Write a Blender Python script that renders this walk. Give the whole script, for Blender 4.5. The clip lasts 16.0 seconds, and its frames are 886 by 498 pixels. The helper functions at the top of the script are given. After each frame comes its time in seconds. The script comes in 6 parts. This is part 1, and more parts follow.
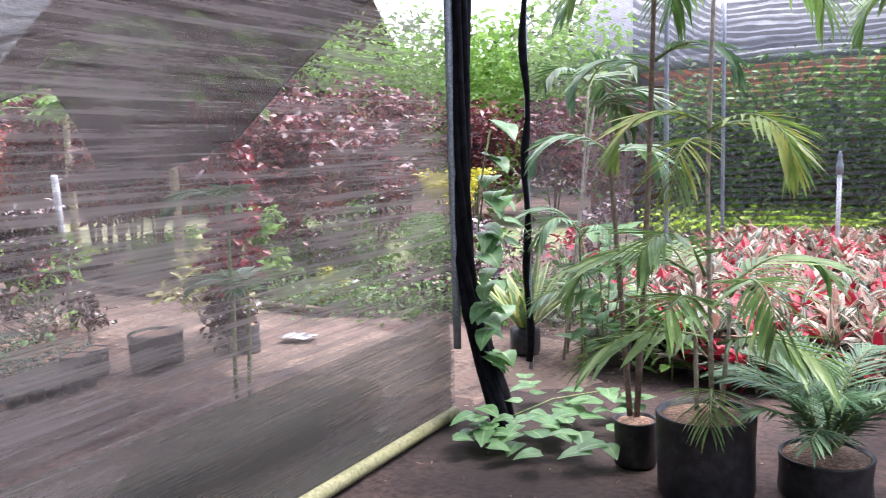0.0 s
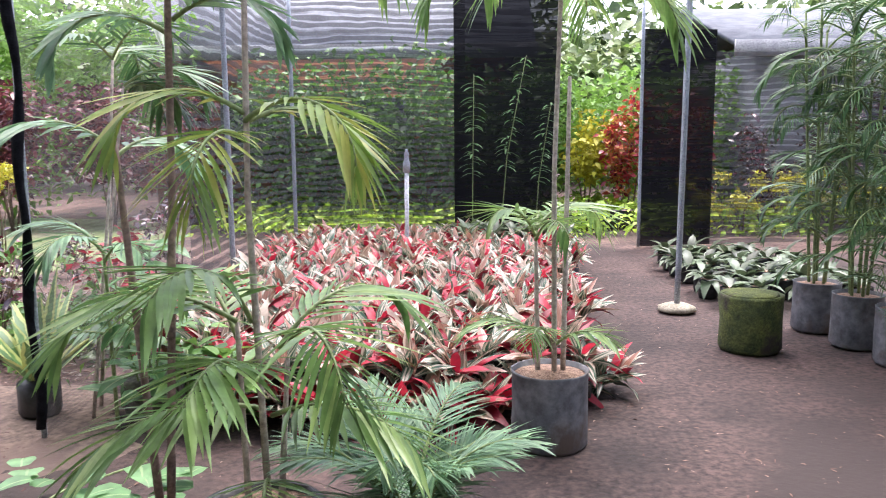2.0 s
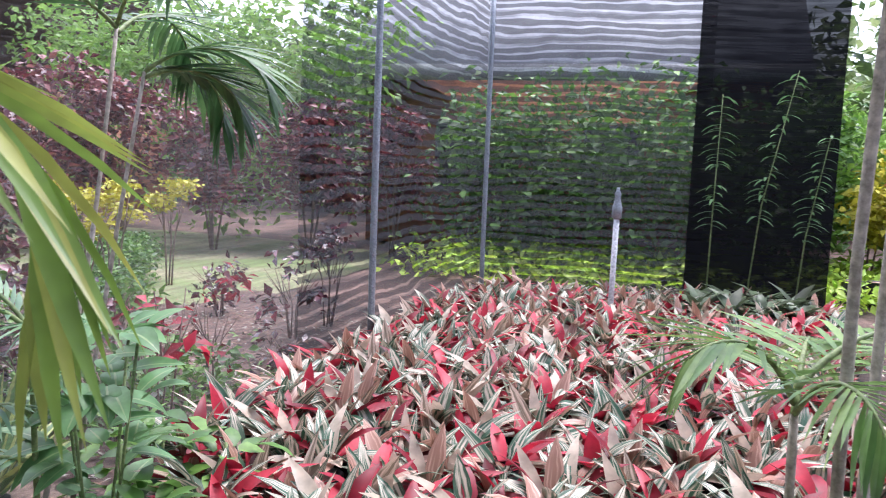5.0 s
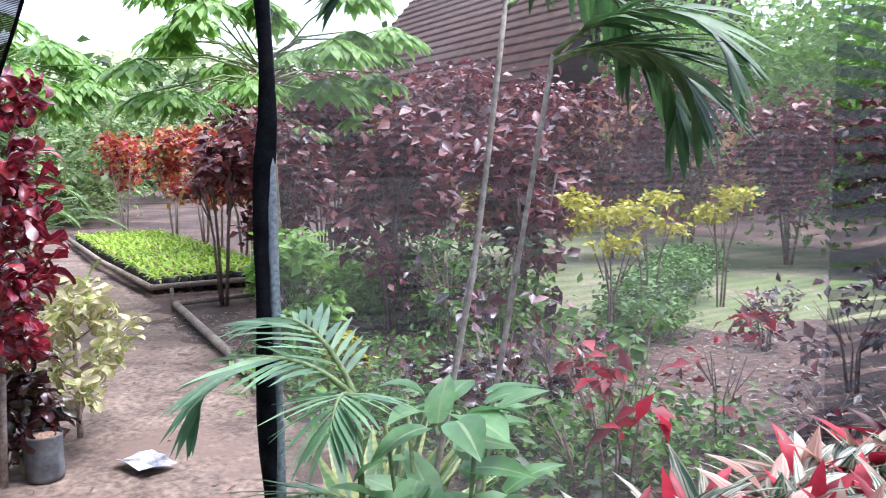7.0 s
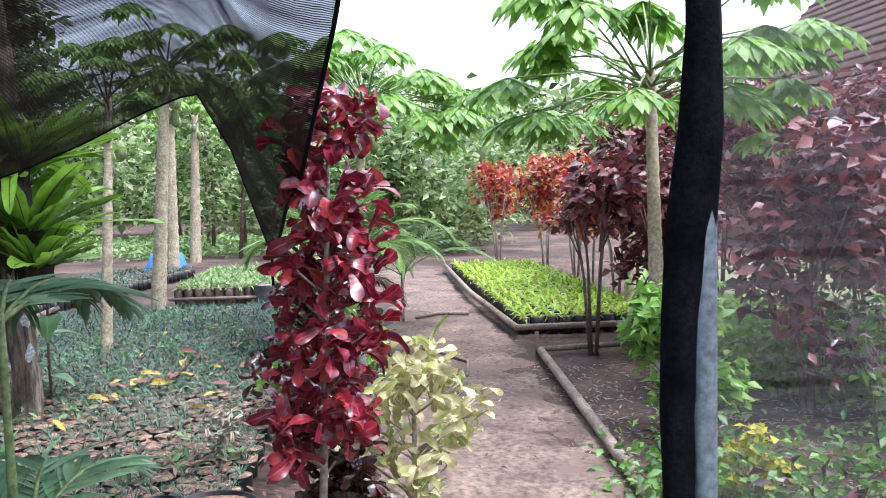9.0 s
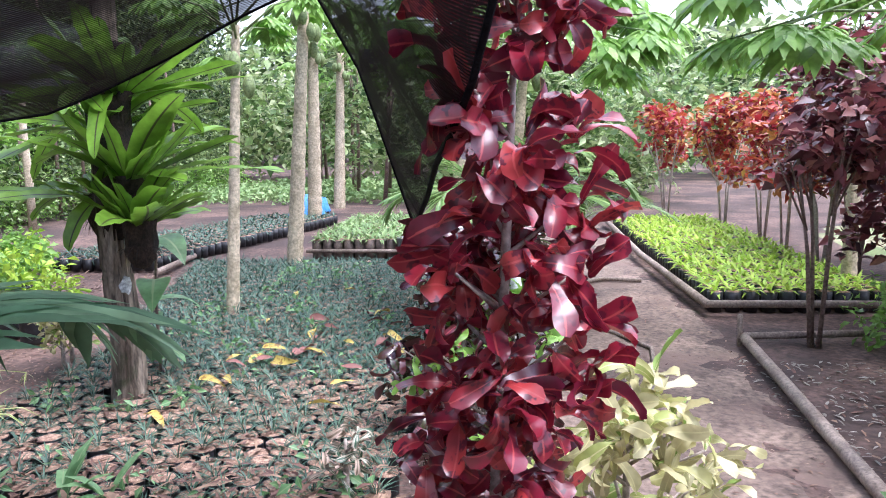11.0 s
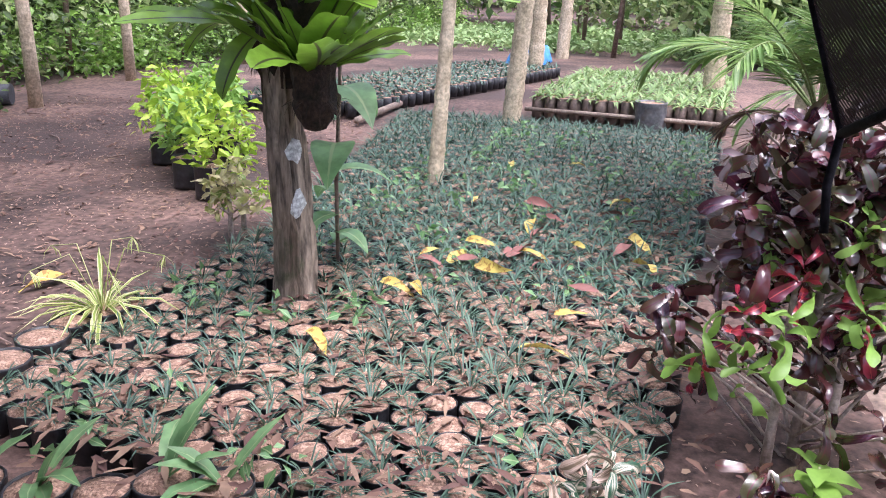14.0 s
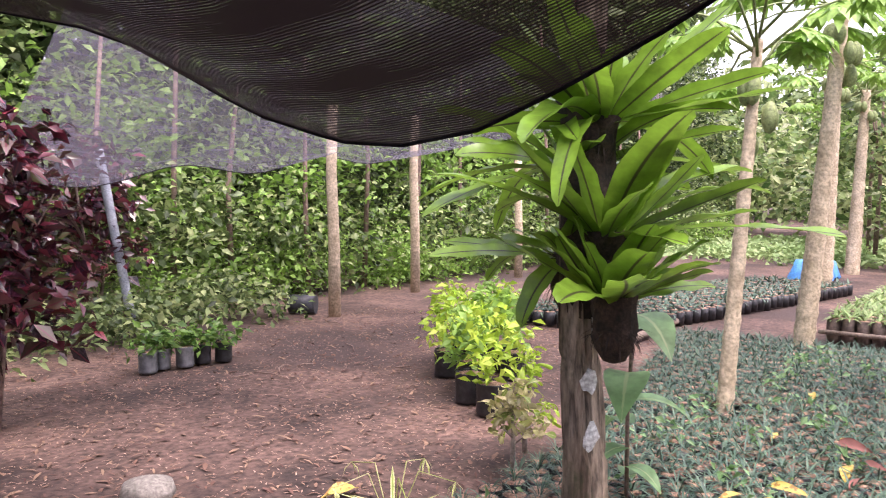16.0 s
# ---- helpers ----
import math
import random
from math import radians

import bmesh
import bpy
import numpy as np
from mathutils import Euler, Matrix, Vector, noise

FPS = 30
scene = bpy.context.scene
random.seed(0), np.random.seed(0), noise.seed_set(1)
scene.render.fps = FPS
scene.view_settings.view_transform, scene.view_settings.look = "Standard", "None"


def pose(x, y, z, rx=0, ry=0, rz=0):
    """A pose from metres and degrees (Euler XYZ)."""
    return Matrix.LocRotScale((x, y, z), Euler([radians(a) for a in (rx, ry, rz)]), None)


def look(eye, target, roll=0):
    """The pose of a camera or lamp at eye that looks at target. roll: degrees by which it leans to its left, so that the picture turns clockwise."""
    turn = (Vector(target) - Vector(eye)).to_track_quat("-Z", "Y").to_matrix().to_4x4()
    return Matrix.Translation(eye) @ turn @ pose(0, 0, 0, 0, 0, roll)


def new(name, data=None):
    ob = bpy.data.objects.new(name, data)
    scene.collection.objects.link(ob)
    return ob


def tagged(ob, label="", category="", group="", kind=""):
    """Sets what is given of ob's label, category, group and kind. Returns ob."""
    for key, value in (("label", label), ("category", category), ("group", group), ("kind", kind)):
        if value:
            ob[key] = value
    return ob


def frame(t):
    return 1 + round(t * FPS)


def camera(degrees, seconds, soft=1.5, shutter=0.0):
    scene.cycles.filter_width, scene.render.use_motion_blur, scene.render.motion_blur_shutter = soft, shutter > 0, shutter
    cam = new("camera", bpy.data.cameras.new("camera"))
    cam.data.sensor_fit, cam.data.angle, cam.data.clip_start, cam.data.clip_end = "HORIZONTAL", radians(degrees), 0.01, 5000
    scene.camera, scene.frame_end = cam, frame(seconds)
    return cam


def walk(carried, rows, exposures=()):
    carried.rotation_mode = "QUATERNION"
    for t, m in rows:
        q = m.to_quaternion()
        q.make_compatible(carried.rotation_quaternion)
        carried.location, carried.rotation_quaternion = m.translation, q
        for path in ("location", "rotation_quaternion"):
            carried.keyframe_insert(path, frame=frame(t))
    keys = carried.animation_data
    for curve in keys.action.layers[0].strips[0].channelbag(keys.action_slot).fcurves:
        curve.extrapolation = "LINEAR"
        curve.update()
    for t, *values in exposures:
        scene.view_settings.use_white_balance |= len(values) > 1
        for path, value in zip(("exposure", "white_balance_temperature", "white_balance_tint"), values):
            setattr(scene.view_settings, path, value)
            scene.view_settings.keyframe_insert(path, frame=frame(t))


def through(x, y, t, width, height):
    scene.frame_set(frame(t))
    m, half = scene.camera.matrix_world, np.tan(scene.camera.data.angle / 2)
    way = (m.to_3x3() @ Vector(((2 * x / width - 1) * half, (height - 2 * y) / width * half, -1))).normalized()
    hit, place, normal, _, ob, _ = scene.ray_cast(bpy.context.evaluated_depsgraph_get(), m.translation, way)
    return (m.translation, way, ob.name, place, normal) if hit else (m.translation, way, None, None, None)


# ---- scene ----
cam = camera(56.8, 16.0, soft=1.0, shutter=0.12)
PATH = [
    (0, (2.008, -4.577, 1.371), (1.021, -2.855, 1.126), -1.8),
    (0.5, (1.966, -4.404, 1.354), (1.256, -2.553, 1.093), -1.8),
    (1, (1.975, -4.093, 1.378), (1.47, -2.178, 1.099), -1.6),
    (1.5, (1.969, -3.908, 1.355), (1.696, -1.947, 1.07), -1.2),
    (2, (1.912, -3.588, 1.364), (1.87, -1.608, 1.085), -0.5),
    (2.5, (1.86, -3.368, 1.374), (1.989, -1.389, 1.112), 0.2),
    (3, (1.921, -3.104, 1.362), (2.086, -1.126, 1.121), 1.3),
    (3.2, (1.925, -2.988, 1.34), (2.072, -1.005, 1.122), 2.1),
    (5.3, (2.115, -1.561, 1.35), (1.31, 0.259, 1.144), 2.1),
    (5.5, (2.137, -1.48, 1.35), (1.205, 0.277, 1.139), 2.1),
    (6, (2.12, -1.194, 1.344), (0.861, 0.344, 1.121), 1.5),
    (6.5, (2.017, -0.948, 1.335), (0.5, 0.338, 1.122), 0.6),
    (7, (1.875, -0.67, 1.354), (0.168, 0.35, 1.138), -0.7),
    (7.5, (1.705, -0.53, 1.356), (-0.129, 0.241, 1.157), -1.5),
    (8, (1.425, -0.466, 1.395), (-0.498, 0.057, 1.228), -1.4),
    (8.5, (1.155, -0.441, 1.381), (-0.81, -0.103, 1.236), -1.2),
    (9, (0.817, -0.369, 1.39), (-1.17, -0.184, 1.251), -1.4),
    (9.2, (0.73, -0.358, 1.39), (-1.26, -0.213, 1.251), -1.4),
    (11.3, (-0.538, -0.523, 1.385), (-2.504, -0.749, 1.094), -0.4),
    (11.5, (-0.619, -0.54, 1.378), (-2.576, -0.813, 1.07), -0.0),
    (12, (-0.906, -0.632, 1.403), (-2.826, -1.052, 1.032), 0.7),
    (12.5, (-1.165, -0.78, 1.392), (-3.053, -1.287, 0.969), 1.1),
    (13, (-1.357, -0.846, 1.342), (-3.21, -1.403, 0.837), 1.5),
    (13.5, (-1.56, -0.893, 1.3), (-3.381, -1.478, 0.716), 1.9),
    (14, (-1.671, -0.912, 1.296), (-3.468, -1.534, 0.677), 1.7),
    (14.5, (-1.709, -0.925, 1.327), (-3.493, -1.656, 0.793), 0.8),
    (15, (-1.722, -0.953, 1.38), (-3.472, -1.835, 0.981), -0.0),
    (15.5, (-1.696, -0.991, 1.391), (-3.38, -2.038, 1.131), 0.1),
    (16, (-1.672, -1.071, 1.367), (-3.256, -2.285, 1.229), 0.4),
]
walk(cam, [(t, look(eye, target, roll)) for t, eye, target, roll in PATH],
     [(0, 2.15, 6100, 21), (3, 2.1, 6300, 19), (5.3, 1.78, 5850, 19), (7.5, 1.8, 5650, 14), (9, 1.82, 5750, 14), (12.5, 1.96, 5600, 23), (14.5, 1.93, 6050, 24), (15, 1.97, 5950, 22), (15.5, 1.98, 6350, 28), (16, 2.03, 6700, 31)])

# ---- world and sun ----
world = bpy.data.worlds.new("world")
scene.world = world
world.use_nodes = True
wn, wl = world.node_tree.nodes, world.node_tree.links
sky = wn.new("ShaderNodeTexSky")
sky.sky_type, sky.sun_disc = "NISHITA", False
sky.sun_elevation, sky.sun_rotation = radians(65), radians(319)
sky.air_density, sky.dust_density = 1.0, 3.0
pale = wn.new("ShaderNodeHueSaturation")
pale.inputs["Saturation"].default_value = 0.55
wl.new(sky.outputs[0], pale.inputs["Color"])
wl.new(pale.outputs[0], wn["Background"].inputs[0])
wn["Background"].inputs[1].default_value = 0.15
sun = new("sun", bpy.data.lights.new("sun", "SUN"))
sun.data.energy, sun.data.angle, sun.data.color = 1.5, radians(25), (1.0, 0.96, 0.9)
sun.matrix_world = look((6, 7, 20), (0, 0, 0))

# ---- materials ----


def base_mat(name):
    m = bpy.data.materials.new(name)
    m.use_nodes = True
    return m, m.node_tree.nodes, m.node_tree.links, m.node_tree.nodes["Principled BSDF"]


def ramp(nodes, *stops):
    r = nodes.new("ShaderNodeValToRGB")
    e = r.color_ramp.elements
    while len(e) < len(stops):
        e.new(0.5)
    for s, (p, c) in zip(e, stops):
        s.position, s.color = p, (*c, 1)
    return r


def noise_node(nodes, links, scale, detail=4.0, coord="Object", stretch=None, rough=0.6):
    tc = nodes.new("ShaderNodeTexCoord")
    n = nodes.new("ShaderNodeTexNoise")
    n.inputs["Scale"].default_value, n.inputs["Detail"].default_value = scale, detail
    n.inputs["Roughness"].default_value = rough
    if stretch:
        mp = nodes.new("ShaderNodeMapping")
        mp.inputs["Scale"].default_value = stretch
        links.new(tc.outputs[coord], mp.inputs[0])
        links.new(mp.outputs[0], n.inputs[0])
    else:
        links.new(tc.outputs[coord], n.inputs[0])
    return n


def mix_rgb(nodes, links, fac, a, b, mode="MIX"):
    m = nodes.new("ShaderNodeMix")
    m.data_type, m.blend_type = "RGBA", mode
    for sock, v in ((m.inputs[0], fac), (m.inputs[6], a), (m.inputs[7], b)):
        if isinstance(v, bpy.types.NodeSocket):
            links.new(v, sock)
        elif isinstance(v, tuple):
            sock.default_value = (*v, 1)
        else:
            sock.default_value = v
    return m.outputs[2]


def bump(nodes, links, bsdf, height, strength=0.4, distance=0.01):
    b = nodes.new("ShaderNodeBump")
    b.inputs["Strength"].default_value, b.inputs["Distance"].default_value = strength, distance
    links.new(height, b.inputs["Height"])
    links.new(b.outputs[0], bsdf.inputs["Normal"])


def surface(name, a, b, scale=8.0, rough=0.8, metal=0.0, relief=0.3, fine=60.0, stain=None, stretch=None, lo=0.55):
    """Two tones mixed by coarse noise, fine grain on top, an optional stain tone."""
    m, n, l, p = base_mat(name)
    co = noise_node(n, l, scale, 5, stretch=stretch)
    r = ramp(n, (0.35, a), (0.65, b))
    l.new(co.outputs[0], r.inputs[0])
    fi = noise_node(n, l, fine, 4, stretch=stretch)
    g = ramp(n, (0.32, (lo, lo, lo)), (0.68, (1.3, 1.3, 1.3)))
    l.new(fi.outputs[0], g.inputs[0])
    col = mix_rgb(n, l, 1.0, r.outputs[0], g.outputs[0], "MULTIPLY")
    if stain:
        st = noise_node(n, l, scale * 0.45, 6)
        sr = ramp(n, (0.52, (0, 0, 0)), (0.62, (1, 1, 1)))
        l.new(st.outputs[0], sr.inputs[0])
        col = mix_rgb(n, l, sr.outputs[0], col, stain)
    l.new(col, p.inputs["Base Color"])
    p.inputs["Roughness"].default_value, p.inputs["Metallic"].default_value = rough, metal
    if relief:
        bump(n, l, p, fi.outputs[0], relief, 0.006)
    return m


def leaf_mat(name, tones, rough=0.42, through=0.25, edge=None, vein=None, spots=None, gloss=0.5):
    """Tones by leaf; edge: a margin tone; vein: a midrib tone; spots: a blotch tone."""
    m, n, l, p = base_mat(name)
    geo = n.new("ShaderNodeNewGeometry")
    r = ramp(n, *[(i / max(1, len(tones) - 1), t) for i, t in enumerate(tones)])
    l.new(geo.outputs["Random Per Island"], r.inputs[0])
    no = noise_node(n, l, 14, 3)
    g = ramp(n, (0.3, (0.65, 0.65, 0.65)), (0.7, (1.2, 1.2, 1.2)))
    l.new(no.outputs[0], g.inputs[0])
    col = mix_rgb(n, l, 1.0, r.outputs[0], g.outputs[0], "MULTIPLY")
    uv = n.new("ShaderNodeUVMap")
    sep = n.new("ShaderNodeSeparateXYZ")
    l.new(uv.outputs[0], sep.inputs[0])
    off = n.new("ShaderNodeMath")
    off.operation = "SUBTRACT"
    l.new(sep.outputs[0], off.inputs[0])
    off.inputs[1].default_value = 0.5
    dist = n.new("ShaderNodeMath")
    dist.operation = "ABSOLUTE"
    l.new(off.outputs[0], dist.inputs[0])
    if spots:
        sn = noise_node(n, l, 38, 2)
        sr = ramp(n, (0.55, (0, 0, 0)), (0.6, (1, 1, 1)))
        l.new(sn.outputs[0], sr.inputs[0])
        col = mix_rgb(n, l, sr.outputs[0], col, spots)
    if edge:
        wob = noise_node(n, l, 30, 2)
        add = n.new("ShaderNodeMath")
        add.operation = "MULTIPLY_ADD"
        l.new(wob.outputs[0], add.inputs[0])
        add.inputs[1].default_value = 0.35
        l.new(dist.outputs[0], add.inputs[2])
        er = ramp(n, (0.40, (0, 0, 0)), (0.47, (1, 1, 1)))
        l.new(add.outputs[0], er.inputs[0])
        col = mix_rgb(n, l, er.outputs[0], col, edge)
    if vein:
        vr = ramp(n, (0.03, (1, 1, 1)), (0.06, (0, 0, 0)))
        l.new(dist.outputs[0], vr.inputs[0])
        col = mix_rgb(n, l, vr.outputs[0], col, vein)
    l.new(col, p.inputs["Base Color"])
    p.inputs["Roughness"].default_value = rough
    p.inputs["Specular IOR Level"].default_value = gloss
    tr = n.new("ShaderNodeBsdfTranslucent")
    l.new(col, tr.inputs[0])
    mx = n.new("ShaderNodeMixShader")
    mx.inputs[0].default_value = through
    l.new(p.outputs[0], mx.inputs[1])
    l.new(tr.outputs[0], mx.inputs[2])
    l.new(mx.outputs[0], n["Material Output"].inputs[0])
    return m


def net_mat(name, tone, low, high, thread=0.0, scale=1.0, pitch=55.0, across=26.0, start=0.6, stop=1.0, glow=1.5):
    """Woven shade cloth: open weave between threads, denser in drawn horizontal bands. UV in metres."""
    m, n, l, p = base_mat(name)
    a = noise_node(n, l, scale, 5, "UV", (1.1, across, 1))
    b = noise_node(n, l, 1.1, 4, "UV", (1.0, 2.2, 1))
    s = n.new("ShaderNodeMath")
    s.operation = "MULTIPLY_ADD"
    l.new(b.outputs[0], s.inputs[0])
    s.inputs[1].default_value = 0.6
    l.new(a.outputs[0], s.inputs[2])
    mr = n.new("ShaderNodeMapRange")
    mr.inputs[1].default_value, mr.inputs[2].default_value = start, stop
    mr.inputs[3].default_value, mr.inputs[4].default_value = low, high
    l.new(s.outputs[0], mr.inputs[0])
    fac = mr.outputs[0]
    if thread:
        tc = n.new("ShaderNodeTexCoord")
        w = n.new("ShaderNodeTexWave")
        w.bands_direction = "Y"
        w.inputs["Scale"].default_value, w.inputs["Distortion"].default_value = pitch, 1.2
        l.new(tc.outputs["UV"], w.inputs[0])
        t = n.new("ShaderNodeMath")
        t.operation, t.use_clamp = "MULTIPLY_ADD", True
        l.new(w.outputs[1], t.inputs[0])
        t.inputs[1].default_value = thread
        l.new(fac, t.inputs[2])
        fac = t.outputs[0]
    p.inputs["Base Color"].default_value = (*tone, 1)
    p.inputs["Roughness"].default_value = 0.8
    p.inputs["Specular IOR Level"].default_value = 0.15
    tl = n.new("ShaderNodeBsdfTranslucent")
    tl.inputs[0].default_value = (*[c * glow for c in tone], 1)
    cloth = n.new("ShaderNodeMixShader")
    cloth.inputs[0].default_value = 0.35
    l.new(p.outputs[0], cloth.inputs[1])
    l.new(tl.outputs[0], cloth.inputs[2])
    tp = n.new("ShaderNodeBsdfTransparent")
    mx = n.new("ShaderNodeMixShader")
    l.new(fac, mx.inputs[0])
    l.new(tp.outputs[0], mx.inputs[1])
    l.new(cloth.outputs[0], mx.inputs[2])
    l.new(mx.outputs[0], n["Material Output"].inputs[0])
    return m


def drawn_net_mat(name, tone, closed, opened, pitch):
    """Shade cloth whose threads have slipped into long wavy open lines. UV in metres."""
    m, n, l, p = base_mat(name)

    def calc(op, *args, clamp=False):
        q = n.new("ShaderNodeMath")
        q.operation, q.use_clamp = op, clamp
        for sock, v in zip(q.inputs, args):
            if isinstance(v, bpy.types.NodeSocket):
                l.new(v, sock)
            else:
                sock.default_value = v
        return q.outputs[0]

    tc = n.new("ShaderNodeTexCoord")
    sep = n.new("ShaderNodeSeparateXYZ")
    l.new(tc.outputs["UV"], sep.inputs[0])
    sway = noise_node(n, l, 1.0, 3, "UV", (0.7, 1.6, 1)).outputs[0]
    jag = noise_node(n, l, 1.0, 2, "UV", (6.0, 9.0, 1)).outputs[0]
    v = calc("MULTIPLY_ADD", sway, 0.22, sep.outputs[1])
    v = calc("MULTIPLY_ADD", jag, 0.018, v)
    line = calc("SINE", calc("MULTIPLY", v, 6.283 / pitch))
    thin = calc("SINE", calc("MULTIPLY", v, 6.283 / (pitch * 0.43)))
    line = calc("MULTIPLY_ADD", thin, 0.4, line)
    strength = noise_node(n, l, 1.0, 4, "UV", (1.3, 5.0, 1)).outputs[0]
    line = calc("ADD", line, calc("MULTIPLY_ADD", strength, 2.2, -1.0))
    mr = n.new("ShaderNodeMapRange")
    mr.interpolation_type = "SMOOTHSTEP"
    mr.inputs[1].default_value, mr.inputs[2].default_value = 0.0, 1.15
    mr.inputs[3].default_value, mr.inputs[4].default_value = closed, opened
    l.new(line, mr.inputs[0])
    p.inputs["Base Color"].default_value = (*tone, 1)
    p.inputs["Roughness"].default_value = 0.7
    p.inputs["Specular IOR Level"].default_value = 0.2
    tl = n.new("ShaderNodeBsdfTranslucent")
    tl.inputs[0].default_value = (*tone, 1)
    cloth = n.new("ShaderNodeMixShader")
    cloth.inputs[0].default_value = 0.35
    l.new(p.outputs[0], cloth.inputs[1])
    l.new(tl.outputs[0], cloth.inputs[2])
    tp = n.new("ShaderNodeBsdfTransparent")
    mx = n.new("ShaderNodeMixShader")
    l.new(mr.outputs[0], mx.inputs[0])
    l.new(tp.outputs[0], mx.inputs[1])
    l.new(cloth.outputs[0], mx.inputs[2])
    l.new(mx.outputs[0], n["Material Output"].inputs[0])
    return m


M_GROUND = surface("earth", (0.036, 0.022, 0.018), (0.195, 0.120, 0.095), 0.9, 0.95, relief=1.0, fine=24, stain=(0.05, 0.032, 0.028), lo=0.3)
# damp earth, its tones also lowered in place of shade from the roof net
M_DAMP_SHADED = surface("damp_earth", (0.030, 0.019, 0.016), (0.115, 0.071, 0.059), 0.9, 0.9, relief=1.0, fine=30, stain=(0.038, 0.025, 0.021), lo=0.25)
M_NET_PALE = net_mat("net_pale", (0.26, 0.24, 0.24), 0.03, 0.26, thread=0.14, pitch=16.0, across=30)
M_NET_FRONT = net_mat("net_front", (0.33, 0.295, 0.28), 0.10, 0.66, thread=0.10, pitch=20.0, across=34, start=0.64, stop=0.98, glow=1.6)
M_NET_SKIRT = net_mat("net_skirt", (0.13, 0.13, 0.112), 0.42, 0.84, thread=0.1, pitch=20.0, across=20, start=0.6, stop=1.0, glow=1.2)
M_NET_MID = drawn_net_mat("net_mid", (0.06, 0.062, 0.07), 0.70, 0.0, 0.075)
M_NET_BLACK = net_mat("net_black", (0.008, 0.008, 0.011), 0.93, 1.0, glow=0.5)
M_NET_ROOF = net_mat("net_roof", (0.06, 0.06, 0.065), 0.05, 0.16)
M_NET_CANOPY = net_mat("net_canopy", (0.015, 0.011, 0.011), 0.64, 0.96, thread=0.26, across=7, pitch=42.0, glow=0.5)
M_NET_GREY = net_mat("net_grey", (0.13, 0.125, 0.16), 0.25, 0.62, thread=0.14, across=8)
M_HEM = surface("net_hem", (0.004, 0.004, 0.006), (0.014, 0.014, 0.018), 20, 0.8, fine=160)
M_HEM.node_tree.nodes["Principled BSDF"].inputs["Specular IOR Level"].default_value = 0.08
M_STEEL = surface("galvanised_steel", (0.30, 0.33, 0.38), (0.42, 0.45, 0.50), 9, 0.5, 0.35, 0.1, 90)
M_PVC = surface("white_pvc", (0.62, 0.64, 0.68), (0.76, 0.77, 0.80), 6, 0.4, relief=0.05)
M_BLACK = surface("black_polybag", (0.012, 0.012, 0.014), (0.03, 0.03, 0.033), 12, 0.45, relief=0.5, fine=24)
M_GREYBAG = surface("faded_polybag", (0.10, 0.105, 0.115), (0.19, 0.19, 0.20), 7, 0.6, relief=0.5, fine=20, stain=(0.10, 0.075, 0.06))
M_BROWNBAG = surface("earth_stained_bag", (0.07, 0.05, 0.042), (0.17, 0.12, 0.098), 9, 0.7, relief=0.5, fine=24)
M_MOSS = surface("moss", (0.03, 0.045, 0.015), (0.11, 0.13, 0.03), 9, 0.95, relief=1.0, fine=70, stain=(0.035, 0.028, 0.022))
M_CHIPS = surface("wood_chips", (0.22, 0.122, 0.080), (0.56, 0.365, 0.262), 60, 0.95, relief=1.0, fine=150, lo=0.4)
M_SAND = surface("trodden_sand", (0.11, 0.076, 0.060), (0.27, 0.195, 0.15), 2.5, 0.95, relief=1.0, fine=24, stain=(0.16, 0.108, 0.085), lo=0.4)
M_STONE = surface("stone", (0.30, 0.26, 0.19), (0.45, 0.40, 0.30), 9, 0.9, relief=0.5)
M_BLOCK = surface("concrete_block", (0.16, 0.15, 0.13), (0.28, 0.26, 0.23), 7, 0.95, relief=0.7, stain=(0.09, 0.08, 0.06))
M_WOOD = surface("weathered_wood", (0.20, 0.15, 0.12), (0.34, 0.27, 0.22), 5, 0.85, relief=0.5, stretch=(1, 1, 1))
M_BAMBOO = surface("bamboo_pole", (0.30, 0.30, 0.14), (0.45, 0.43, 0.24), 5, 0.6)
M_BARK = surface("bark", (0.12, 0.085, 0.06), (0.42, 0.34, 0.26), 7, 0.95, relief=1.0, fine=42, stain=(0.05, 0.065, 0.028), stretch=(1, 1, 0.18), lo=0.2)
M_LICHEN = surface("lichen", (0.5, 0.52, 0.5), (0.66, 0.68, 0.66), 30, 0.95)
M_PALEBARK = surface("pale_bark", (0.46, 0.37, 0.25), (0.70, 0.58, 0.42), 6, 0.9, relief=0.6, fine=40)
M_STEM = surface("grey_stem", (0.38, 0.31, 0.26), (0.55, 0.47, 0.42), 14, 0.85)
M_STEMBROWN = surface("brown_stem", (0.16, 0.10, 0.085), (0.28, 0.20, 0.16), 14, 0.85)
M_GREENSTEM = surface("green_stem", (0.16, 0.22, 0.08), (0.28, 0.34, 0.14), 12, 0.6)
M_DARKROOT = surface("fibrous_roots", (0.012, 0.009, 0.007), (0.05, 0.03, 0.02), 20, 0.95, relief=1.0, fine=80)
M_BRICK = surface("orange_brick", (0.42, 0.17, 0.10), (0.55, 0.27, 0.18), 3, 0.9)
M_ROOF = surface("roof_sheet", (0.09, 0.10, 0.125), (0.17, 0.185, 0.21), 3, 0.6, 0.1)
M_ROOFTILE = surface("brown_roof", (0.10, 0.05, 0.04), (0.17, 0.09, 0.07), 3, 0.9)
M_WHITE = surface("white_paint", (0.30, 0.30, 0.32), (0.44, 0.44, 0.44), 3, 0.7)
M_TARP = surface("blue_tarp", (0.05, 0.22, 0.55), (0.10, 0.36, 0.75), 5, 0.45, relief=0.5)
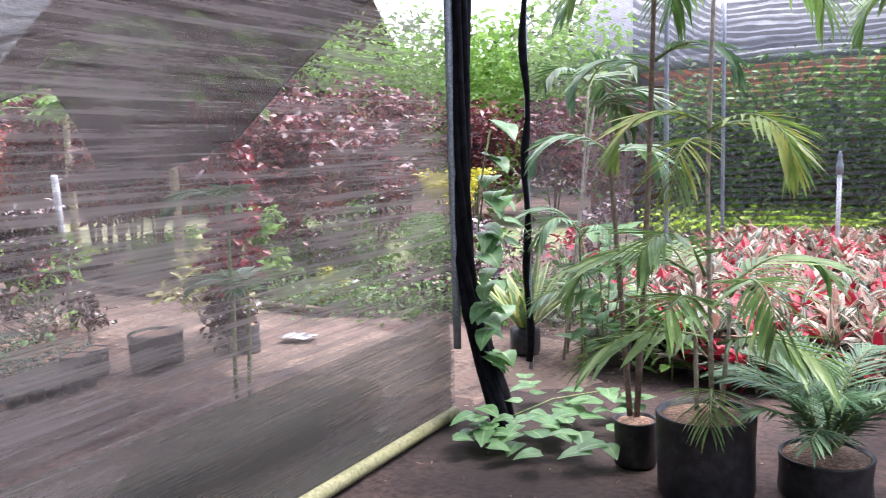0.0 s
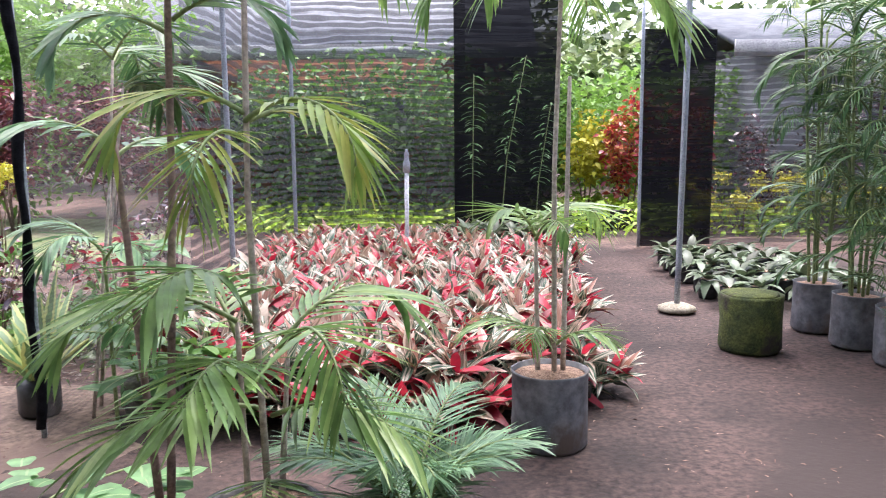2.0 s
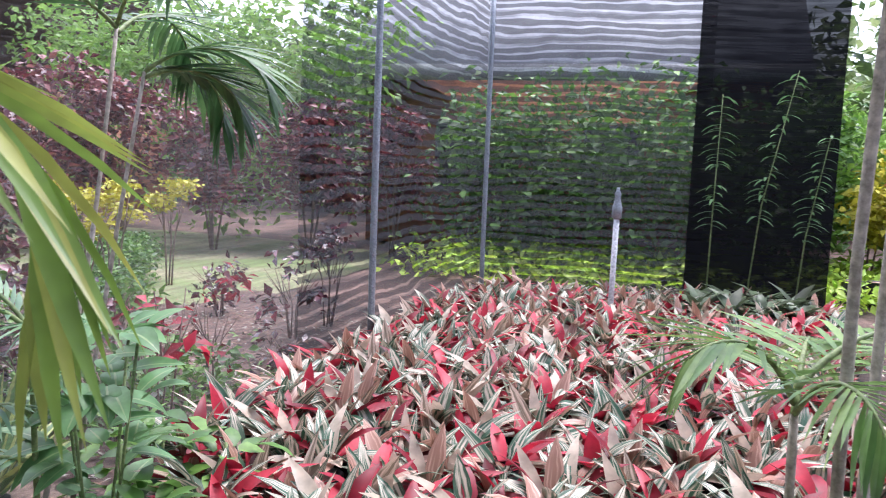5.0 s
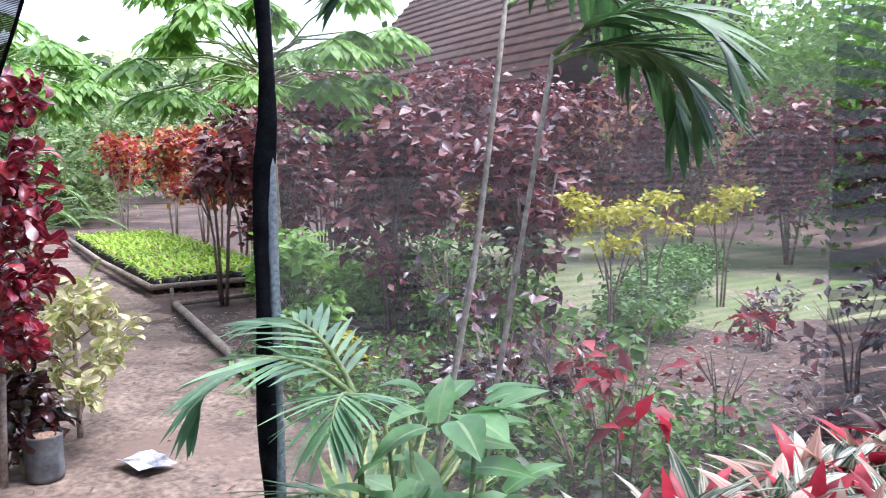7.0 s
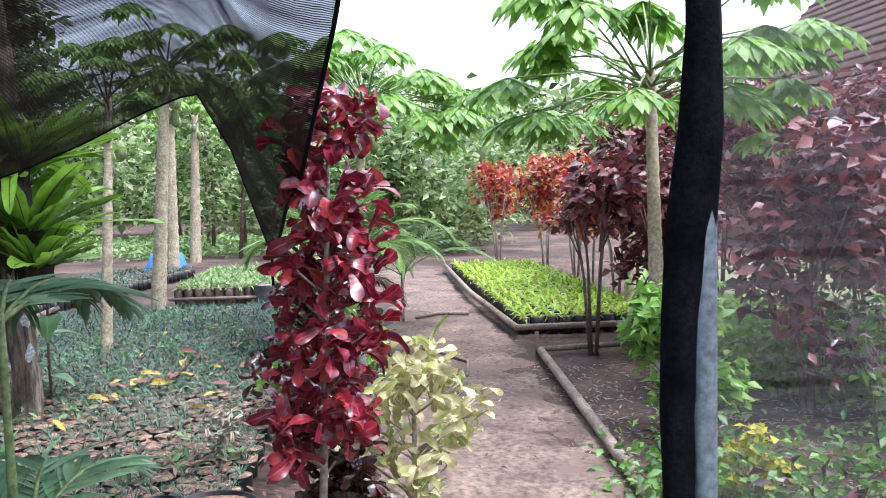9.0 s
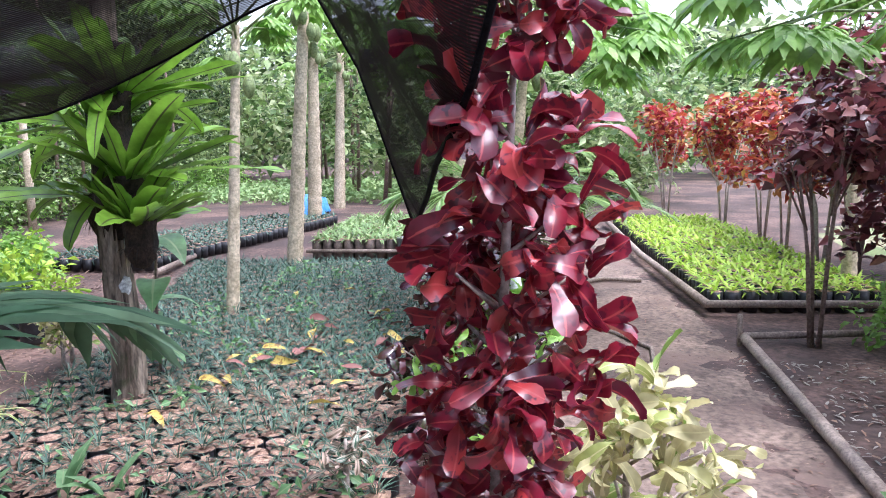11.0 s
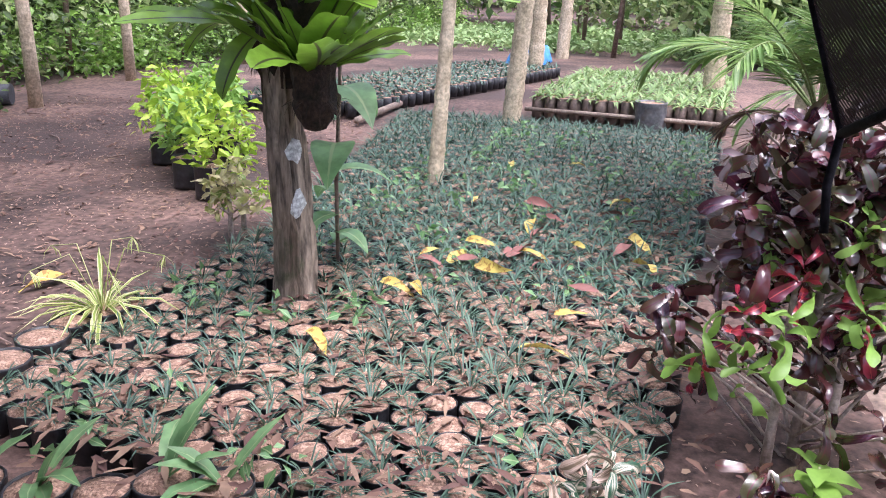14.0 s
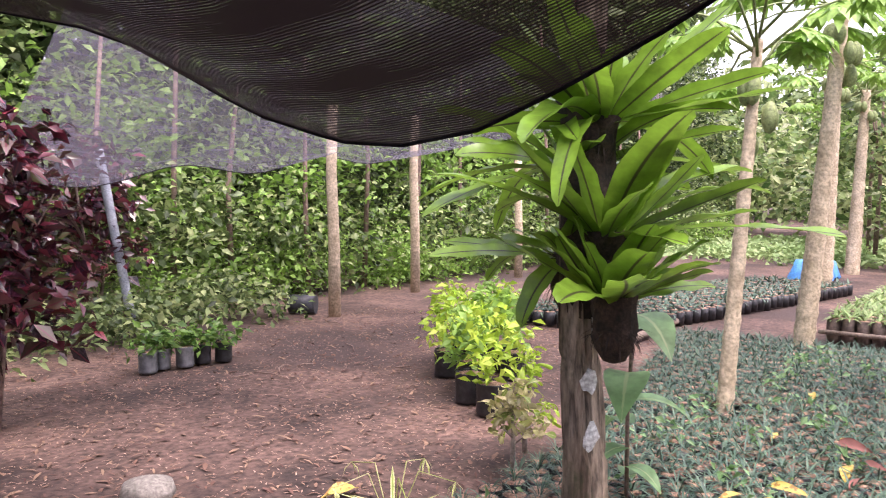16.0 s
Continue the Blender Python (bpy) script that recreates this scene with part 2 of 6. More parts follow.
M_PLASTIC = surface("white_wrapper", (0.03, 0.03, 0.04), (0.55, 0.55, 0.58), 9, 0.4)
M_LAWN = surface("worn_lawn", (0.11, 0.15, 0.05), (0.27, 0.25, 0.15), 1.1, 0.95, relief=0.8, fine=30, stain=(0.15, 0.20, 0.07))
M_HANGPOT = surface("dark_plastic", (0.03, 0.034, 0.04), (0.06, 0.065, 0.075), 10, 0.5)

L_PALM = leaf_mat("palm_leaf", [(0.11, 0.22, 0.06), (0.20, 0.34, 0.10), (0.32, 0.45, 0.14)], 0.4, 0.35)
L_PALMBLUE = leaf_mat("blue_palm_leaf", [(0.10, 0.21, 0.11), (0.19, 0.34, 0.18), (0.30, 0.47, 0.25)], 0.4, 0.3)
L_PALMYEL = leaf_mat("yellow_palm_leaf", [(0.16, 0.28, 0.05), (0.27, 0.39, 0.08), (0.42, 0.42, 0.10)], 0.4, 0.35)
L_PALMDARK = leaf_mat("dark_palm_leaf", [(0.035, 0.09, 0.03), (0.07, 0.16, 0.055), (0.12, 0.24, 0.08)], 0.4, 0.25)


def striped_mat(name, green, cream, blush):
    m, n, l, p = base_mat(name)
    geo = n.new("ShaderNodeNewGeometry")
    tc = n.new("ShaderNodeTexCoord")
    mp = n.new("ShaderNodeMapping")
    mp.inputs["Scale"].default_value = (3.2, 0.55, 1)
    cx = n.new("ShaderNodeCombineXYZ")
    mul = n.new("ShaderNodeMath")
    mul.operation = "MULTIPLY"
    mul.inputs[1].default_value = 37.0
    l.new(geo.outputs["Random Per Island"], mul.inputs[0])
    l.new(mul.outputs[0], cx.inputs[0])
    l.new(mul.outputs[0], cx.inputs[1])
    l.new(cx.outputs[0], mp.inputs["Location"])
    l.new(tc.outputs["UV"], mp.inputs[0])
    no = n.new("ShaderNodeTexNoise")
    no.inputs["Scale"].default_value, no.inputs["Detail"].default_value = 1.6, 3
    l.new(mp.outputs[0], no.inputs[0])
    r = ramp(n, (0.47, green), (0.53, tuple(0.5 * (a + b) for a, b in zip(green, cream))), (0.60, cream))
    l.new(no.outputs[0], r.inputs[0])
    br = ramp(n, (0.55, (0, 0, 0)), (0.95, (1, 1, 1)))
    l.new(geo.outputs["Random Per Island"], br.inputs[0])
    col = mix_rgb(n, l, br.outputs[0], r.outputs[0], mix_rgb(n, l, 0.6, r.outputs[0], blush))
    l.new(col, p.inputs["Base Color"])
    p.inputs["Roughness"].default_value = 0.4
    tr = n.new("ShaderNodeBsdfTranslucent")
    l.new(col, tr.inputs[0])
    mx = n.new("ShaderNodeMixShader")
    mx.inputs[0].default_value = 0.2
    l.new(p.outputs[0], mx.inputs[1])
    l.new(tr.outputs[0], mx.inputs[2])
    l.new(mx.outputs[0], n["Material Output"].inputs[0])
    return m


L_TRI = striped_mat("cream_striped_leaf", (0.035, 0.10, 0.055), (0.60, 0.53, 0.42), (0.6, 0.26, 0.2))
L_TRIRED = leaf_mat("crimson_leaf", [(0.10, 0.006, 0.012), (0.30, 0.012, 0.03), (0.58, 0.03, 0.06)], 0.45, 0.3)
L_TRIPINK = leaf_mat("pink_cream_leaf", [(0.42, 0.29, 0.20), (0.55, 0.46, 0.36), (0.52, 0.26, 0.22)], 0.45, 0.25)
L_CROTON = leaf_mat("red_croton_leaf", [(0.05, 0.005, 0.02), (0.11, 0.008, 0.028), (0.19, 0.011, 0.034), (0.24, 0.014, 0.036), (0.34, 0.02, 0.04), (0.50, 0.07, 0.05), (0.64, 0.24, 0.15)], 0.33, 0.2, vein=(0.5, 0.08, 0.08), spots=(0.11, 0.008, 0.024), gloss=0.9)
L_MAROON = leaf_mat("maroon_leaf", [(0.014, 0.008, 0.016), (0.035, 0.010, 0.022), (0.07, 0.014, 0.03), (0.06, 0.06, 0.025), (0.13, 0.018, 0.035), (0.22, 0.035, 0.05)], 0.25, 0.12, vein=(0.10, 0.02, 0.03), gloss=0.9)
L_MAROONTREE = leaf_mat("purple_maroon_leaf", [(0.05, 0.016, 0.026), (0.14, 0.03, 0.045), (0.26, 0.06, 0.07), (0.40, 0.16, 0.14)], 0.35, 0.25, gloss=0.7)
L_YELCROTON = leaf_mat("yellow_croton_leaf", [(0.10, 0.22, 0.05), (0.26, 0.38, 0.08), (0.55, 0.56, 0.2), (0.58, 0.52, 0.28), (0.45, 0.42, 0.22), (0.36, 0.07, 0.05)], 0.4, 0.3, vein=(0.62, 0.58, 0.3))
L_YELLOW = leaf_mat("golden_leaf", [(0.42, 0.40, 0.03), (0.65, 0.60, 0.06)], 0.5, 0.3)
L_FERN = leaf_mat("nest_fern_leaf", [(0.04, 0.11, 0.014), (0.085, 0.20, 0.02), (0.14, 0.28, 0.026), (0.21, 0.37, 0.04), (0.40, 0.52, 0.12)], 0.33, 0.36, vein=(0.04, 0.04, 0.02), gloss=0.6)
L_GREEN = leaf_mat("green_leaf", [(0.05, 0.13, 0.03), (0.12, 0.25, 0.05), (0.2, 0.36, 0.07)], 0.4, 0.3)
L_VINE = leaf_mat("vine_leaf", [(0.12, 0.27, 0.10), (0.22, 0.40, 0.17)], 0.4, 0.35, vein=(0.3, 0.42, 0.2))
L_LIME = leaf_mat("lime_leaf", [(0.28, 0.48, 0.04), (0.42, 0.62, 0.06), (0.5, 0.62, 0.1)], 0.5, 0.35)
L_GRASS = leaf_mat("mondo_grass", [(0.03, 0.075, 0.055), (0.07, 0.145, 0.10), (0.12, 0.21, 0.13)], 0.5, 0.15)
L_WOODS = leaf_mat("woodland_leaf", [(0.025, 0.05, 0.014), (0.14, 0.22, 0.07), (0.40, 0.48, 0.21)], 0.5, 0.35)
L_DEEP = leaf_mat("deep_woodland_leaf", [(0.014, 0.032, 0.010), (0.05, 0.09, 0.03), (0.12, 0.19, 0.06), (0.30, 0.38, 0.15)], 0.5, 0.3)
L_HAZY = leaf_mat("pale_bush_leaf", [(0.05, 0.11, 0.03), (0.16, 0.27, 0.08), (0.30, 0.42, 0.14), (0.46, 0.54, 0.26), (0.10, 0.12, 0.05)], 0.5, 0.35)
L_PAPAYA = leaf_mat("papaya_leaf", [(0.16, 0.32, 0.06), (0.26, 0.46, 0.08), (0.32, 0.52, 0.14)], 0.45, 0.4)
L_SPIDER = leaf_mat("striped_spider_leaf", [(0.22, 0.34, 0.05), (0.35, 0.45, 0.1)], 0.45, 0.3, edge=(0.7, 0.68, 0.35))
L_DEAD = leaf_mat("fallen_brown_leaf", [(0.08, 0.035, 0.03), (0.18, 0.10, 0.07), (0.30, 0.2, 0.13)], 0.8, 0.1)
L_DEADYEL = leaf_mat("fallen_yellow_leaf", [(0.50, 0.30, 0.03), (0.60, 0.44, 0.06), (0.58, 0.46, 0.13), (0.45, 0.2, 0.03)], 0.6, 0.15, spots=(0.30, 0.17, 0.04))
L_FADED = leaf_mat("faded_red_leaf", [(0.10, 0.03, 0.03), (0.24, 0.09, 0.075), (0.36, 0.19, 0.16)], 0.7, 0.1)
L_AGAVE = leaf_mat("agave_leaf", [(0.08, 0.18, 0.05), (0.13, 0.26, 0.08)], 0.45, 0.1, edge=(0.45, 0.5, 0.16))
L_DARKFOL = leaf_mat("bronze_seedling_leaf", [(0.05, 0.05, 0.035), (0.09, 0.13, 0.06), (0.18, 0.24, 0.14)], 0.4, 0.2)

# ---- geometry helpers ----
UP = Vector((0, 0, 1))


class Geo:
    """Gathers vertices, faces and leaf coordinates for one mesh."""

    def __init__(self):
        self.v, self.f, self.uv, self.m = [], [], [], []

    def add(self, verts, faces, uvs=None, slot=0):
        o = len(self.v)
        self.v += [tuple(p) for p in verts]
        self.uv += uvs if uvs else [(0.5, 0.5)] * len(verts)
        self.f += [tuple(i + o for i in f) for f in faces]
        self.m += [slot] * len(faces)

    def mesh(self, name, *mats, smooth=True):
        me = bpy.data.meshes.new(name)
        me.from_pydata(self.v, [], self.f)
        for mat in mats:
            me.materials.append(mat)
        layer = me.uv_layers.new(name="UVMap")
        idx = np.zeros(len(me.loops), dtype=np.int32)
        me.loops.foreach_get("vertex_index", idx)
        layer.data.foreach_set("uv", np.array(self.uv, dtype=np.float32)[idx].ravel())
        if len(mats) > 1:
            me.polygons.foreach_set("material_index", np.array(self.m, dtype=np.int32))
        me.polygons.foreach_set("use_smooth", np.full(len(me.polygons), smooth))
        me.update()
        return me


def side_of(d):
    s = d.cross(UP)
    return s.normalized() if s.length > 1e-4 else Vector((1, 0, 0))


def leaf(g, base, d, length, width, droop=0.5, segs=4, fold=0.25, shape="lance", twist=0.0, slot=0, wave=0.0, curl=0.0, bend=0.0):
    """A bent, folded blade from base along d that bows down by droop; curl rolls it along its length, bend turns it sideways."""
    d = Vector(d).normalized()
    s = side_of(d)
    if twist:
        s = Matrix.Rotation(twist, 3, d) @ s
    nrm = s.cross(d).normalized()
    p, verts, uvs, step = Vector(base), [], [], length / segs
    for i in range(segs + 1):
        k = i / segs
        if shape == "lance":
            w = math.sin(math.pi * min(1, 0.08 + 0.92 * k) ** 0.75) * (1 if k < 1 else 0.05)
        elif shape == "strap":
            w = min(1, 0.55 + k * 1.2) * (1 - max(0, k - 0.7) / 0.3 * 0.92)
        elif shape == "heart":
            w = (1.0, 1.0, 0.85, 0.5, 0.04)[min(4, round(k * 4))] if k > 0 else 0.55
        elif shape == "paddle":
            w = 0.1 + 0.92 * k**0.7 * math.sqrt(max(0.0, 1 - k**9)) if k < 1 else 0.34
        elif shape == "frond":
            w = (0.32 + 0.68 * math.sin(math.pi * min(1.0, k * 0.95) ** 0.9)) * (1 if k < 0.95 else 0.2)
        else:
            w = 1 - k * 0.95
        w *= width / 2
        lift = nrm * (fold * w + wave * math.sin(i * 1.25) * width)
        lift2 = nrm * (fold * w - wave * math.sin(i * 1.1 + 1) * width)
        verts += [p - s * w + lift, p, p + s * w + lift2]
        uvs += [(0, k), (0.5, k), (1, k)]
        r = Matrix.Rotation(-droop / segs, 3, s)
        d, nrm = r @ d, r @ nrm
        if bend:
            r = Matrix.Rotation(bend / segs, 3, nrm)
            d, s = r @ d, r @ s
        if curl:
            r = Matrix.Rotation(curl / segs, 3, d)
            s, nrm = r @ s, r @ nrm
        p = p + d * step
    faces = []
    for i in range(segs):
        a = 3 * i
        faces += [(a, a + 1, a + 4, a + 3), (a + 1, a + 2, a + 5, a + 4)]
    g.add(verts, faces, uvs, slot)
    return p


def tube(g, pts, radii, sides=7, slot=0, cap=True, rough=0.0, rnd=random):
    rings, n = [], len(pts)
    pts = [Vector(p) for p in pts]
    if not hasattr(radii, "__len__"):
        radii = [radii] * n
    u = None
    for i, p in enumerate(pts):
        d = (pts[min(i + 1, n - 1)] - pts[max(i - 1, 0)]).normalized()
        if u is None:
            u = d.orthogonal().normalized()
        u = (u - d * u.dot(d)).normalized()
        w = d.cross(u)
        for k in range(sides):
            a = 2 * math.pi * k / sides
            rr = radii[i] * (1 + rough * (rnd.random() - 0.5))
            rings.append(p + (u * math.cos(a) + w * math.sin(a)) * rr)
    faces = []
    for i in range(n - 1):
        for k in range(sides):
            a, b = i * sides + k, i * sides + (k + 1) % sides
            faces.append((a, b, b + sides, a + sides))
    if cap:
        faces.append(tuple(range(sides - 1, -1, -1)))
        faces.append(tuple((n - 1) * sides + k for k in range(sides)))
    g.add(rings, faces, [(k % sides / sides, i / n) for i in range(n) for k in range(sides)], slot)


def lathe(g, prof, sides=16, slot=0, centre=(0, 0, 0), wob=0.0, rnd=random):
    """prof: rows of radius and height, from the bottom up."""
    c, verts = Vector(centre), []
    for r, z in prof:
        for k in range(sides):
            a = 2 * math.pi * k / sides
            q = r * (1 + wob * (rnd.random() - 0.5))
            verts.append(c + Vector((q * math.cos(a), q * math.sin(a), z)))
    faces = []
    for i in range(len(prof) - 1):
        for k in range(sides):
            a, b = i * sides + k, i * sides + (k + 1) % sides
            faces.append((a, b, b + sides, a + sides))
    if prof[0][0] > 1e-4:
        faces.append(tuple(range(sides - 1, -1, -1)))
    if prof[-1][0] > 1e-4:
        faces.append(tuple((len(prof) - 1) * sides + k for k in range(sides)))
    g.add(verts, faces, None, slot)


def box(g, lo, hi, slot=0):
    (a, b, c), (d, e, f) = lo, hi
    v = [(a, b, c), (d, b, c), (d, e, c), (a, e, c), (a, b, f), (d, b, f), (d, e, f), (a, e, f)]
    g.add(v, [(3, 2, 1, 0), (4, 5, 6, 7), (0, 1, 5, 4), (1, 2, 6, 5), (2, 3, 7, 6), (3, 0, 4, 7)], None, slot)


def cloud(name, rnd_seed, n, centres, spread, size, mat, flat=0.5):
    """Many small bent leaves round given centres, as one mesh; spread: (sx, sy, sz) or one per centre."""
    rg = np.random.default_rng(rnd_seed)
    c = np.array(centres, dtype=float)
    pick = rg.integers(0, len(c), n)
    pos = c[pick, :3] + rg.normal(0, 1, (n, 3)).clip(-1.8, 1.8) * np.array(spread)
    d = rg.normal(0, 1, (n, 3))
    d[:, 2] = d[:, 2] * flat - 0.25
    d /= np.linalg.norm(d, axis=1)[:, None]
    s = np.cross(d, rg.normal(0, 1, (n, 3)) * (1, 1, 0.2) + (0, 0, 1.2))
    s /= np.linalg.norm(s, axis=1)[:, None] + 1e-6
    nn = np.cross(s, d)
    ln = (size * rg.uniform(0.6, 1.4, n))[:, None]
    w = ln * rg.uniform(0.2, 0.32, (n, 1))
    mid = pos + d * ln * 0.45
    v = np.stack([pos, mid - s * w + nn * w * 0.35, mid, mid + s * w + nn * w * 0.35, pos + d * ln - nn * ln * 0.12], 1).reshape(-1, 3)
    o = np.arange(n)[:, None] * 5
    f = np.concatenate([o + [[0, 2, 1, 0]], o + [[0, 3, 2, 0]], o + [[1, 2, 4, 1]], o + [[2, 3, 4, 2]]])[:, :3]
    me = bpy.data.meshes.new(name)
    me.from_pydata(v.tolist(), [], f.tolist())
    me.materials.append(mat)
    uvl = me.uv_layers.new(name="UVMap")
    idx = np.zeros(len(me.loops), dtype=np.int32)
    me.loops.foreach_get("vertex_index", idx)
    uv = np.tile(np.array([[0.5, 0], [0, 0.45], [0.5, 0.45], [1, 0.45], [0.5, 1]], dtype=np.float32), (n, 1))
    uvl.data.foreach_set("uv", uv[idx].ravel())
    me.polygons.foreach_set("use_smooth", np.full(len(me.polygons), True))
    me.update()
    return me


def part(name, g, material, parent, label=""):
    me = g if isinstance(g, bpy.types.Mesh) else g.mesh(name, *(material if isinstance(material, tuple) else (material,)))
    ob = new(name, me)
    ob.parent = parent
    return tagged(ob, label)


def thing(name, x, y, z, label, category, group="", rz=0.0):
    ob = new(name)
    ob.empty_display_size = 0.1
    ob.matrix_world = pose(x, y, z, 0, 0, rz)
    return tagged(ob, label, category, group)


def solid(name, g, material, label="", category="", kind="", group=""):
    me = g if isinstance(g, bpy.types.Mesh) else g.mesh(name, *(material if isinstance(material, tuple) else (material,)))
    return tagged(new(name, me), label, category, group, kind)


def sheet(g, rows):
    """A grid from rows of points, UV in metres."""
    n, m, verts, uvs = len(rows), len(rows[0]), [], []
    for i, row in enumerate(rows):
        run = 0.0
        for j, p in enumerate(row):
            if j:
                run += (Vector(p) - Vector(row[j - 1])).length
            verts.append(p)
            uvs.append((run, sum((Vector(rows[k][j]) - Vector(rows[k - 1][j])).length for k in range(1, i + 1))))
    g.add(verts, [(i * m + j, i * m + j + 1, (i + 1) * m + j + 1, (i + 1) * m + j) for i in range(n - 1) for j in range(m - 1)], uvs)


def net_wall(name, a, b, z0, z1, mat, label, ripple=0.02, seed=1):
    """An upright sheet of shade cloth from a to b, slightly rippled, with rolled hems."""
    rnd = random.Random(seed)
    ax, ay = a
    bx, by = b
    ln = math.hypot(bx - ax, by - ay)
    nx, ny = -(by - ay) / ln, (bx - ax) / ln
    cols, lines = max(3, int(ln / 0.18)), 14
    ph = [rnd.random() * 6 for _ in range(4)]
    rows = []
    for i in range(lines + 1):
        row = []
        for j in range(cols + 1):
            k, h = j / cols, i / lines
            o = ripple * (math.sin(k * ln * 2.6 + ph[0] + h * 2) + 0.7 * math.sin(h * 9 + ph[1] + k * 3)) * (0.25 + math.sin(math.pi * k))
            row.append((ax + (bx - ax) * k + nx * o, ay + (by - ay) * k + ny * o, z0 + (z1 - z0) * h))
        rows.append(row)
    g = Geo()
    sheet(g, rows)
    return tagged(new(name, g.mesh(name, mat)), label, "shade net", kind="structure")


def pole(name, x, y, z0, z1, r, mat, label, lean=(0, 0), cat="pole"):
    g = Geo()
    n = 6
    tube(g, [(lean[0] * i / n, lean[1] * i / n, z0 + (z1 - z0) * i / n) for i in range(n + 1)], r, 12)
    ob = tagged(new(name, g.mesh(name, mat)), label, cat)
    ob.matrix_world = pose(x, y, 0)
    return ob

# ---- ground ----
rnd = random.Random(5)
g = Geo()
xs = [-400, -120, -60] + [-30 + 0.35 * i for i in range(126)] + [30, 90, 400]
ys = [-400, -120, -50] + [-16 + 0.35 * i for i in range(92)] + [30, 90, 400]


def ground_z(x, y):
    hollow = max(0.0, min(1.0, (-3.2 - x) / 0.35, (x + 9.4) / 0.35, (y + 3.25) / 0.3, (-0.95 - y) / 0.3))
    return 0.012 * noise.noise((x * 1.3, y * 1.3, 0)) + 0.008 * noise.noise((x * 4, y * 4, 3)) - 0.012 - 0.055 * hollow


g.add([(x, y, ground_z(x, y)) for y in ys for x in xs], [(j * len(xs) + i, j * len(xs) + i + 1, (j + 1) * len(xs) + i + 1, (j + 1) * len(xs) + i) for j in range(len(ys) - 1) for i in range(len(xs) - 1)])
solid("ground", g, M_GROUND, "bare dark brown earth with trodden paths and litter", "ground", "structure")

# net house floor sheet: damp earth, with the interior shade put into its colour
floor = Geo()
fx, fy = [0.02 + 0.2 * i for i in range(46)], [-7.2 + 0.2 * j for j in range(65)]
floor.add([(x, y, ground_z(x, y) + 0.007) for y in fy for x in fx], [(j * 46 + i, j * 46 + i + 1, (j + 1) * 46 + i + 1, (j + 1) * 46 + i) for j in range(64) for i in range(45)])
solid("floor", floor, M_DAMP_SHADED, "damp dark brown trodden earth inside the net house, coloured darker for the roof net's shade", "floor", "structure")

# ---- net walls ----
def back_y(x):
    return 5.69 + 0.137 * x


net_wall("wall_west_1", (0, -7.2), (0, -1.0), 0.0, 2.65, M_NET_FRONT, "brown see-through shade net wall by the doorway", 0.02, 1)
net_wall("wall_west_2", (0, -0.02), (0, 2.14), 0.0, 2.8, M_NET_PALE, "pale thin shade net wall beside the doorway", 0.012, 2)
net_wall("wall_west_3", (0, 2.14), (0, 5.69), 0.0, 2.9, M_NET_MID, "dark drawn shade net wall behind the plant bed", 0.014, 3)
net_wall("wall_north_1", (0, 5.69), (1.98, back_y(1.98)), 0.0, 2.95, M_NET_MID, "dark drawn shade net wall with a view of a house", 0.014, 4)
net_wall("wall_north_2", (1.85, back_y(1.85) - 0.03), (3.05, back_y(3.05) - 0.03), 0.0, 3.0, M_NET_BLACK, "folded black shade net beside the rear doorway", 0.03, 5)
net_wall("wall_north_3", (4.06, back_y(4.06)), (4.95, back_y(4.95)), 0.0, 2.55, M_NET_BLACK, "black shade net panel beside the rear doorway", 0.02, 6)
net_wall("wall_north_4", (4.95, back_y(4.95)), (9.0, back_y(9.0)), 0.0, 2.3, M_NET_MID, "dark shade net wall with shrubs behind it", 0.02, 7)
net_wall("wall_east", (9.0, back_y(9.0)), (9.0, -7.2), 0.0, 2.8, M_NET_FRONT, "brown shade net wall", 0.02, 8)
net_wall("wall_south", (9.0, -7.2), (0, -7.2), 0.0, 2.8, M_NET_FRONT, "brown shade net wall", 0.02, 9)
net_wall("wall_west_skirt", (-0.012, -7.2), (-0.012, -1.0), 0.0, 0.52, M_NET_SKIRT, "doubled lower edge of the brown shade net", 0.02, 10)
g = Geo()
rows = []
for j in range(29):
    y = -7.2 + 14.5 * j / 28
    rows.append([(x, y if y < 5.6 else min(y, back_y(x)), 2.95 + 0.12 * math.sin(x * 1.3) * math.sin(y * 0.9)) for x in [9.0 * i / 20 for i in range(21)]])
sheet(g, rows)
solid("ceiling", g, M_NET_ROOF, "thin shade net roof", "shade net", "structure")

rr = random.Random(430)
for x, y, h in ((2.05, 5.55, 2.0), (2.35, 5.62, 2.2), (2.75, 5.72, 1.7)):
    p = thing("weed", x, y, 0, "thin tall weed with small feathery leaves before the black net", "weed", "weeds before the black net")
    g = Geo()
    tip = (rr.uniform(-0.1, 0.35), -0.05, h)
    tube(g, [(0, 0, 0), (tip[0] * 0.3, -0.02, h * 0.5), tip], [0.008, 0.006, 0.003], 5)
    part("stem", g, M_GREENSTEM, p)
    g = Geo()
    for i in range(46):
        k, a = 0.45 + 0.55 * rr.random(), rr.random() * 6.283
        leaf(g, (tip[0] * k * k, -0.05 * k, h * k), (math.cos(a), math.sin(a) * 0.6, 0.15), rr.uniform(0.10, 0.2), 0.03, 0.8, 3, 0.2)
    part("leaves", g, L_VINE, p)

